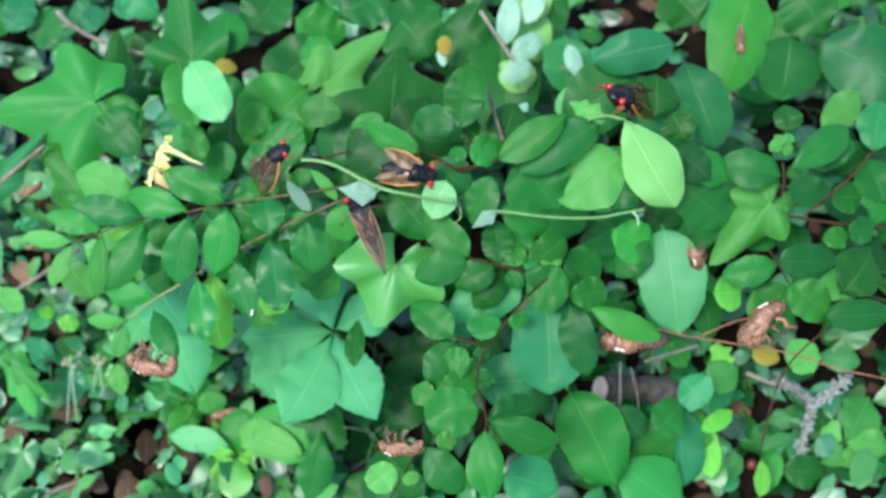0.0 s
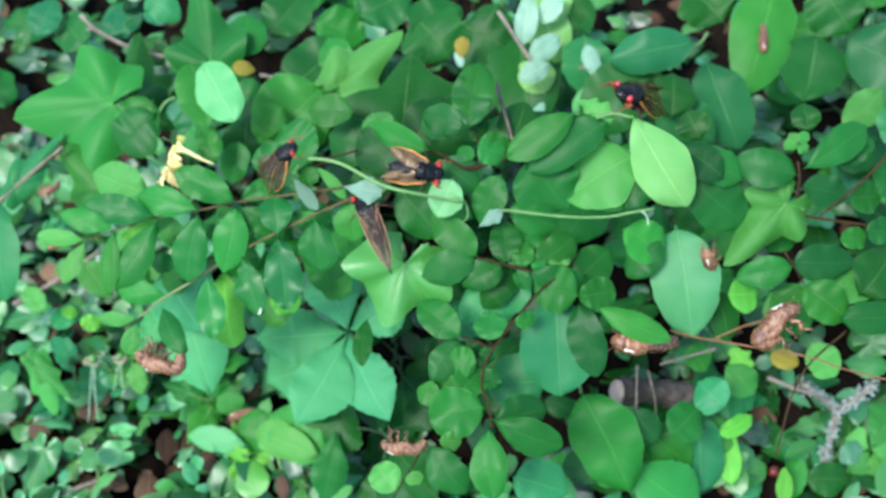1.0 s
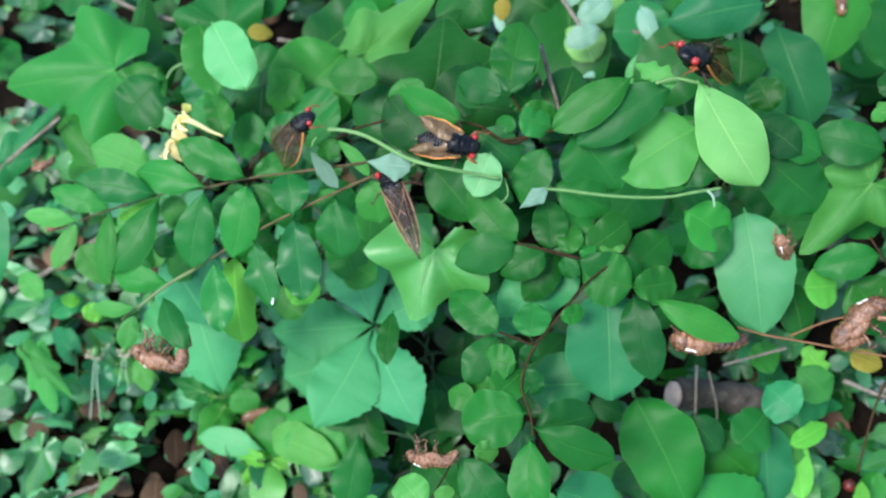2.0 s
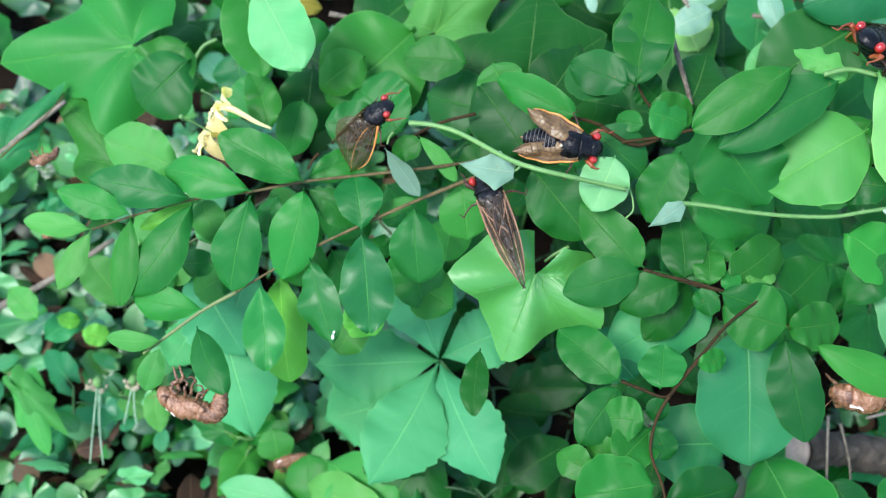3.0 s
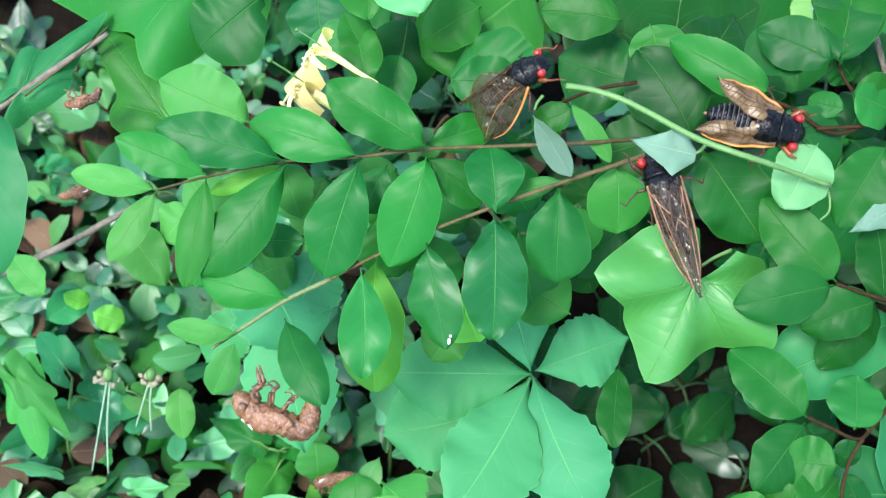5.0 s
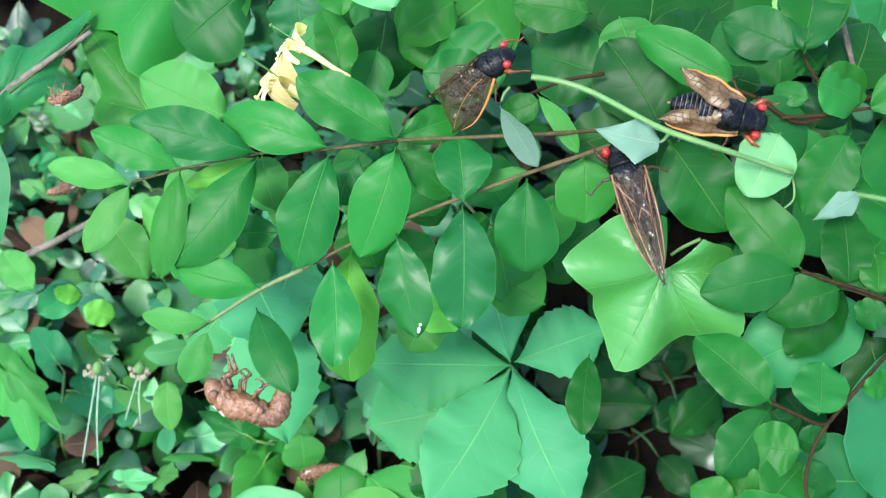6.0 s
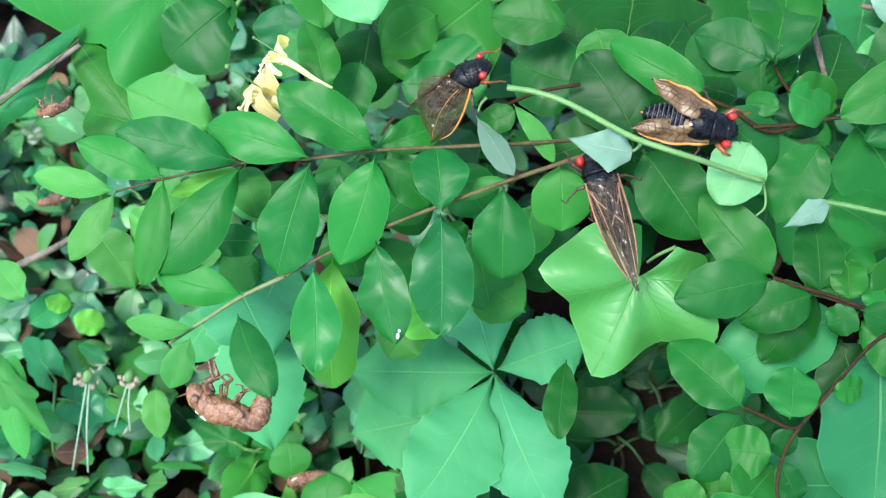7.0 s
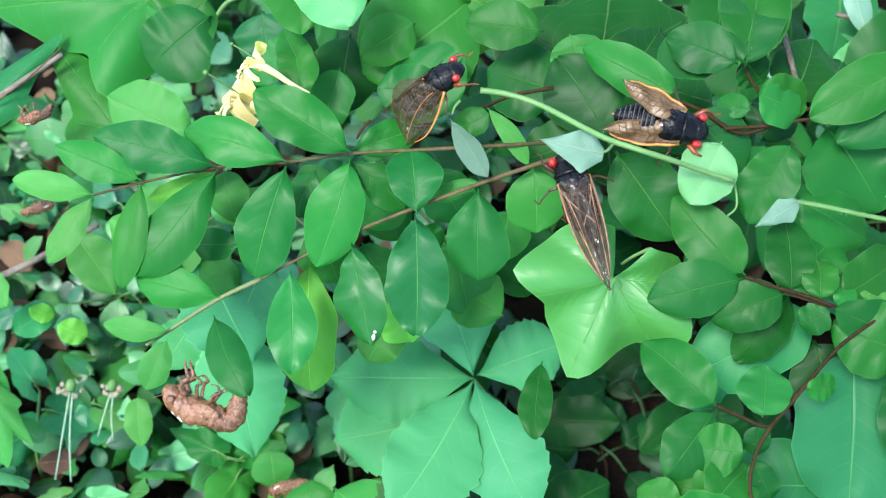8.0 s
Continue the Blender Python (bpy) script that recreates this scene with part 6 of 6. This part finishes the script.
nymph_skin((0.1385, 0.3914, 0.1297), (0.1390, 0.3798, 0.1246), 0, 0.0, "small brown nymph skin stuck on a pale leaf")

nymph_skin((-0.1789, 0.2741, 0.1595), (-0.1881, 0.2699, 0.1588), -70, 0.5, "brown empty nymph skin half hidden in shaded leaves")

nymph_skin((-0.1054, 0.2109, 0.0536), (-0.1167, 0.2060, 0.0530), 30, 0.2, "dark brown nymph skin on low leaves near the ground")

nymph_skin((-0.2003, 0.2670, 0.1121), (-0.1916, 0.2717, 0.1123), 20, 0.3, "brown nymph skin near the ground among leaves")

nymph_skin((-0.1077, 0.1983, 0.1590), (-0.1128, 0.2079, 0.1604), 70, 0.0, "torn dark brown nymph skin behind a leaf edge")

honeysuckle_flower((-0.1036, 0.2760, 0.1784), (-0.1170, 0.2801, 0.1830), 0, 0.85, "yellow honeysuckle flower with long curling stamens")

honeysuckle_flower((-0.1115, 0.2725, 0.1674), (-0.1200, 0.2729, 0.1747), 30, 1.3, "pale yellow wilting honeysuckle flower behind a leaf")

spent_flower((-0.1862, 0.2279, 0.0663), (-0.1865, 0.2015, 0.0518), 0, "withered cream flower head with thin pale drooping tubes")

spent_flower((-0.1733, 0.2303, 0.0646), (-0.1750, 0.2162, 0.0563), 0, "withered cream flower head near the ground")

fallen_log((0.0722, 0.2198, 0.0764), (0.1200, 0.2304, 0.0481), 0, 6.2, "short grey weathered log with a pale sawn end")

b = thing('bush_seedling', (-0.1999, 0.2137, 0.0645), 'bright pointed ivy leaves low among the litter', 'bush', 'bush seedlings')
stem(b, 'leaf_stalk', [(-0.1999, 0.2137, 0.0645), (-0.2030, 0.2186, 0.0667), (-0.2072, 0.2203, 0.0680)], 0.6, 0.5, 'green')
leaf(b, 'ivy', 'lt', (-0.2105, 0.2211, 0.0710), (-0.2016, 0.2007, 0.0582), 0.0204)
leaf(b, 'ivy', 'lt', (-0.2117, 0.2214, 0.0735), (-0.1943, 0.2086, 0.0618), 0.0166)
leaf(b, 'oval', 'lt', (-0.2039, 0.2429, 0.0923), (-0.2173, 0.2538, 0.0939), 0.0109)
leaf(b, 'oval', 'bl', (-0.2086, 0.2421, 0.0740), (-0.1984, 0.2543, 0.0716), 0.0114)
leaf(b, 'oval', 'yl', (-0.1936, 0.2461, 0.0765), (-0.1848, 0.2462, 0.0698), 0.0091)
leaf(b, 'oval', 'yl', (-0.2040, 0.2501, 0.0783), (-0.1972, 0.2509, 0.0723), 0.0068)
leaf(b, 'oval', 'lt', (-0.1603, 0.2251, 0.0759), (-0.1577, 0.2113, 0.0672), 0.0091)

lichen_twig([[(0.1609, 0.2379, 0.0527), (0.1705, 0.2320, 0.0506), (0.1787, 0.2256, 0.0480)], [(0.1954, 0.2394, 0.0521), (0.1871, 0.2320, 0.0499), (0.1787, 0.2256, 0.0480), (0.1754, 0.2147, 0.0441), (0.1718, 0.2030, 0.0400)]], 2.2, 'dead grey branch crusted with pale lichen')

berry((0.1488, 0.1981, 0.0373), 2.6, 'small dark red berry hanging among low leaves')

b = thing('grey_twig', (0.0809, 0.2296, 0.0870), 'thin grey stalks leaning among low leaves', 'twig', 'dry twigs')
stem(b, 'stem', [(0.0809, 0.2296, 0.0870), (0.0809, 0.2097, 0.0806), (0.0804, 0.1891, 0.0770)], 0.55, 0.4, 'twig')
stem(b, 'stem', [(0.0863, 0.2295, 0.0807), (0.0897, 0.2173, 0.0759), (0.0903, 0.2072, 0.0729)], 0.55, 0.4, 'twig')
stem(b, 'stem', [(0.1148, 0.2333, 0.1002), (0.1032, 0.2295, 0.0996), (0.0903, 0.2250, 0.0994)], 0.8, 0.6, 'twig')
stem(b, 'stem', [(0.1426, 0.2337, 0.0679), (0.1559, 0.2289, 0.0666), (0.1666, 0.2267, 0.0659)], 1.2, 0.9, 'twig')

b = thing('grey_twig', (-0.2315, 0.2544, 0.0729), 'fallen grey sticks on the ground', 'twig', 'dry twigs')
stem(b, 'stem', [(-0.2315, 0.2544, 0.0729), (-0.2104, 0.2681, 0.0753), (-0.1901, 0.2855, 0.0769)], 1.6, 1.2, 'twig')
stem(b, 'stem', [(-0.2041, 0.1682, 0.0331), (-0.1879, 0.1749, 0.0341), (-0.1718, 0.1812, 0.0344)], 1.6, 1.2, 'twig')

b = thing('fallen_leaf', (-0.0008, 0.2470, 0.1570), 'small yellow dying leaf caught among green ones', 'leaf', 'yellow leaves')
leaf(b, 'oval', 'yw', (-0.0008, 0.2470, 0.1570), (-0.0059, 0.2455, 0.1523), 0.0051)

b = thing('fallen_leaf', (-0.0059, 0.3766, 0.1391), 'small yellow leaf deep in the shade', 'leaf', 'yellow leaves')
leaf(b, 'oval', 'yw', (-0.0059, 0.3766, 0.1391), (-0.0074, 0.3682, 0.1330), 0.0072)

b = thing('fallen_leaf', (-0.1150, 0.3486, 0.1489), 'yellowing leaf hanging behind the foliage', 'leaf', 'yellow leaves')
leaf(b, 'oval', 'yw', (-0.1150, 0.3486, 0.1489), (-0.1046, 0.3501, 0.1445), 0.0075)

b = thing('fallen_leaf', (0.1370, 0.2283, 0.1088), 'yellow-brown leaf low beside a reddish stem', 'leaf', 'yellow leaves')
leaf(b, 'oval', 'yw', (0.1370, 0.2283, 0.1088), (0.1498, 0.2253, 0.1039), 0.0091)

b = thing('fallen_leaf', (0.1513, 0.1808, 0.0394), 'yellow-green leaf lying near the ground', 'leaf', 'yellow leaves')
leaf(b, 'oval', 'yl', (0.1513, 0.1808, 0.0394), (0.1535, 0.1989, 0.0416), 0.0082)
leaf(b, 'oval', 'yl', (0.1270, 0.1847, 0.0529), (0.1218, 0.2151, 0.0579), 0.0119)


# ==== ground cover ====
def ground_height(x, y):
    return 0.008 * noise.noise((x * 6, y * 6, 0)) + 0.004 * noise.noise((x * 23, y * 23, 3))


def make_ground():
    """One sheet: fine near the plants, running out flat to the horizon."""
    cuts = [-400, -60, -10, -3, -1.2] + [-0.7 + 0.035 * i for i in range(41)] + [1.2, 3, 10, 60, 400]
    verts = [(x, y + 0.25, ground_height(x, y + 0.25) if max(abs(x), abs(y)) < 0.75 else 0.0) for y in cuts for x in cuts]
    k = len(cuts)
    faces = [(j * k + i, j * k + i + 1, (j + 1) * k + i + 1, (j + 1) * k + i) for j in range(k - 1) for i in range(k - 1)]
    me = mesh_of("ground", verts, faces)
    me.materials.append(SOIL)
    return tagged(new("ground", me), "dark woodland soil under the plants", "ground", kind="structure")


make_ground()


def scatter_stuff(name, label, tone, kinds, count, size, box, rise, seed):
    """Many small leaves joined into one mesh."""
    rng = random.Random(seed)
    state = random.getstate()
    random.seed(seed)
    verts, faces, uvs = [], [], []
    for _ in range(count):
        x, y = rng.uniform(box[0], box[1]), rng.uniform(box[2], box[3])
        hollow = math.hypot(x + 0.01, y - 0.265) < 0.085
        # only dk leaves stay here, painting the gap dark as if shaded
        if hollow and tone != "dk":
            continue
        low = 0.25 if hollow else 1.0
        z = ground_height(x, y) + rng.uniform(*rise) * low
        length = rng.uniform(*size)
        kind = rng.choice(kinds)
        if kind in ("ivy", "maple", "tri", "dart", "palm"):
            vs, fs, us = fan_blade(kind, length, length * rng.uniform(0.9, 1.2), 0.15, 0.04, 0.03, True)
        else:
            vs, fs, us = blade(kind, length, length * rng.uniform(0.5, 0.75), rng.uniform(0.05, 0.3), rng.uniform(0.0, 0.1), 0.03, 0.2, True)
        m = pose(x, y, z, rng.gauss(0, 26), rng.gauss(0, 24), rng.uniform(0, 360))
        b = len(verts)
        verts += [m @ Vector(q) for q in vs]
        faces += [tuple(i + b for i in f) for f in fs]
        uvs += us
    random.setstate(state)
    me = mesh_of(name, verts, faces, uvs)
    me.materials.append(LEAVES[tone + "_many"] if tone in LEAF_TONES else LITTER)
    return tagged(new(name, me), label, "ground cover" if tone in LEAF_TONES else "leaf litter", kind="stuff")


def outer_cover(name, label, tone, kinds, count, seed):
    """The same low plants thinning out round the place."""
    rng = random.Random(seed)
    state = random.getstate()
    random.seed(seed)
    verts, faces, uvs = [], [], []
    while count:
        a, d = rng.uniform(0, 2 * math.pi), rng.uniform(0.28, 1.0) ** 1.3 * 2.4
        x, y = d * math.cos(a), 0.28 + d * math.sin(a)
        if AREA[0] < x < AREA[1] and AREA[2] - 0.02 < y < AREA[3] or abs(x) < 0.3 and -0.3 < y < 0.1:
            continue
        count -= 1
        long = rng.uniform(0.02, 0.065)
        if rng.choice(kinds) == "ivy":
            vs, fs, us = fan_blade("ivy", long, long * rng.uniform(0.9, 1.2), 0.15, 0.04, 0.03, True)
        else:
            vs, fs, us = blade("oval", long, long * rng.uniform(0.5, 0.75), rng.uniform(0.05, 0.3), rng.uniform(0.0, 0.1), 0.03, 0.2, True)
        m = pose(x, y, rng.uniform(0.008, 0.10), rng.gauss(0, 24), rng.gauss(0, 22), rng.uniform(0, 360))
        b = len(verts)
        verts += [m @ Vector(q) for q in vs]
        faces += [tuple(i + b for i in f) for f in fs]
        uvs += us
    random.setstate(state)
    me = mesh_of(name, verts, faces, uvs)
    me.materials.append(LEAVES[tone + "_many"])
    return tagged(new(name, me), label, "ground cover", kind="stuff")


def low_plant(at, tone, kind, count, size, spin, rise, label):
    """A small plant: a leaning stem with stalked leaves."""
    body = thing("ground_plant", at, label, "plant", "low plants on the ground")
    rng = random.Random(int(abs(at[0] * 7919 + at[1] * 104729) * 10))
    at = Vector(at)
    lean = Vector((math.cos(spin), math.sin(spin), 0)) * rise * 0.5
    top = at + lean + Vector((0, 0, rise))
    stem(body, "stem", [at, at + lean * 0.3 + Vector((0, 0, rise * 0.6)), top], 0.8, 0.5, "green")
    for i in range(count):
        a = spin + i * 2.4
        q = 0.35 + 0.65 * (i + 1) / count
        base = at + lean * q + Vector((0, 0, rise * q))
        out = Vector((math.cos(a), math.sin(a), rng.uniform(-0.25, 0.35)))
        long = size * rng.uniform(0.7, 1.25)
        foot = base + out * long * 0.35
        stem(body, "leaf_stalk", [base, (base + foot) / 2 + Vector((0, 0, 0.002)), foot], 0.4, 0.3, "green")
        leaf(body, kind, tone, foot, foot + out * long, long * rng.uniform(0.6, 0.8) * (1.6 if kind == "ivy" else 1.0), rng.uniform(-25, 25), None, True)


AREA = (-0.40, 0.40, 0.0, 0.62)
LOW = random.Random(77)
LABELS = {"dk": "small dark green plant on the litter", "md": "small mid green plant on the litter", "lt": "small fresh green plant on the litter",
          "bl": "small blue-green plant on the litter", "yl": "small yellow-green plant on the litter", "pl": "small pale green plant on the litter"}
for i in range(92):
    x = LOW.uniform(-0.33, -0.03) if i < 74 else LOW.uniform(-0.05, 0.33)
    y = LOW.uniform(0.08, 0.36) if i < 78 else LOW.uniform(0.1, 0.5)
    if math.hypot(x + 0.01, y - 0.265) < 0.065:
        continue
    tone = LOW.choice(("dk", "md", "md", "lt", "lt", "bl", "bl", "yl", "pl"))
    low_plant((x, y, ground_height(x, y)), tone, LOW.choice(("oval", "ivy", "round", "privet", "ivy")), LOW.randint(4, 6), LOW.uniform(0.010, 0.021),
              LOW.uniform(0, 6.28), LOW.uniform(0.02, 0.055), LABELS[tone])

scatter_stuff("leaf_litter", "brown dead leaves lying on dark soil", "dead", ("oval", "privet"), 600, (0.008, 0.02), AREA, (0.002, 0.012), 11)
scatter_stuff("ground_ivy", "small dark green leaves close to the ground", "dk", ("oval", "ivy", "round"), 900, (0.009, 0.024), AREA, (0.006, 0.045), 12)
scatter_stuff("ground_ivy", "small mid green leaves close to the ground", "md", ("oval", "ivy", "privet"), 480, (0.009, 0.024), AREA, (0.01, 0.05), 13)
LEFT = (-0.34, 0.0, 0.06, 0.38)
scatter_stuff("leaf_litter", "curled brown dead leaves among low plants", "dead", ("oval", "privet"), 420, (0.008, 0.020), LEFT, (0.008, 0.04), 23)
scatter_stuff("ground_ivy", "mixed small green leaves among brown litter", "bl", ("oval", "privet", "ivy"), 520, (0.007, 0.017), LEFT, (0.008, 0.05), 21)
scatter_stuff("ground_ivy", "mixed small fresh green leaves among litter", "lt", ("oval", "privet", "ivy"), 300, (0.007, 0.017), LEFT, (0.008, 0.05), 22)
scatter_stuff("ground_ivy", "small pale shiny leaves among litter", "pl", ("oval", "privet", "ivy"), 380, (0.007, 0.018), LEFT, (0.01, 0.05), 24)
scatter_stuff("ground_ivy", "small fresh green leaves close to the ground", "lt", ("oval", "ivy", "privet"), 300, (0.008, 0.024), AREA, (0.012, 0.055), 14)
RIGHT = (0.0, 0.30, 0.06, 0.27)
scatter_stuff("ground_ivy", "small mid green leaves round a fallen log", "md", ("oval", "ivy", "privet"), 240, (0.009, 0.022), RIGHT, (0.01, 0.045), 25)
scatter_stuff("ground_ivy", "small pale leaves round a fallen log", "pl", ("oval", "ivy", "privet"), 110, (0.008, 0.018), RIGHT, (0.01, 0.045), 26)
scatter_stuff("ground_ivy", "small blue-green leaves close to the ground", "bl", ("oval", "round"), 420, (0.009, 0.026), AREA, (0.012, 0.05), 15)


def shade_plant(at, tone, kind, count, size, rise, label):
    """A taller seedling in the shade: a stem with spreading stalked leaves."""
    body = thing("shade_plant", at, label, "plant", "seedlings in the shade")
    at = Vector(at)
    top = at + Vector((LOW.uniform(-0.02, 0.02), LOW.uniform(-0.02, 0.02), rise))
    stem(body, "stem", [at, (at + top) / 2 + Vector((0.004, 0, 0)), top], 1.3, 0.8, "bark")
    spin = LOW.uniform(0, 6.28)
    for i in range(count):
        a = spin + i * 2.4
        q = 0.45 + 0.55 * (i + 1) / count
        base = at + (top - at) * q
        out = Vector((math.cos(a), math.sin(a), LOW.uniform(-0.3, 0.2)))
        foot = base + out * size * LOW.uniform(0.3, 0.7)
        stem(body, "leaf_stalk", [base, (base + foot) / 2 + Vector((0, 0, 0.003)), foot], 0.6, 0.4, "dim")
        long = size * LOW.uniform(0.75, 1.2)
        leaf(body, kind, tone, foot, foot + out * long, long * LOW.uniform(0.55, 0.8) * (1.5 if kind == "ivy" else 1.0), LOW.uniform(-25, 25))


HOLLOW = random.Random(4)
# dk seedlings carry the gap's shade in their leaf colour
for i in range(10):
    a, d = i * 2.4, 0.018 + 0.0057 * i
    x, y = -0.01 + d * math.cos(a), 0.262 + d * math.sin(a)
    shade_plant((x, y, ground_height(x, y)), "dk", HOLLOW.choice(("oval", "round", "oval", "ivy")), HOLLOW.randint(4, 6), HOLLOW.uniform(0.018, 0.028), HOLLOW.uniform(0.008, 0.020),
                "low seedling with the shade of the gap put into its dark green")
SHADE = {"dk": "seedling with deep shade put into its dark green leaves", "md": "mid green seedling standing in the shade", "bl": "blue-green seedling standing in the shade"}
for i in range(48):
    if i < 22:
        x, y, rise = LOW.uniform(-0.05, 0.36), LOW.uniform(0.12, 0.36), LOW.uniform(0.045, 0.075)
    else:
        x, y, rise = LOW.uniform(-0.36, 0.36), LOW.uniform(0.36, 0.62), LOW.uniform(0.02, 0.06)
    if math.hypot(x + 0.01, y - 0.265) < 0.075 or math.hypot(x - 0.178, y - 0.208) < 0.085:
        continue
    # mostly dk: overhead shade is put into the leaf colour
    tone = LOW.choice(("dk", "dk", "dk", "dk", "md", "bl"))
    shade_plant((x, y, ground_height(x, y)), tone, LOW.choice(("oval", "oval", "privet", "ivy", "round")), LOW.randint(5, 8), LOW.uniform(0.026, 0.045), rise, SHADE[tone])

outer_cover("ground_ivy", "dark green low leaves spreading over the soil", "dk", ("oval", "ivy"), 2600, 31)
outer_cover("ground_ivy", "mid green low leaves spreading over the soil", "md", ("oval", "ivy"), 2600, 32)
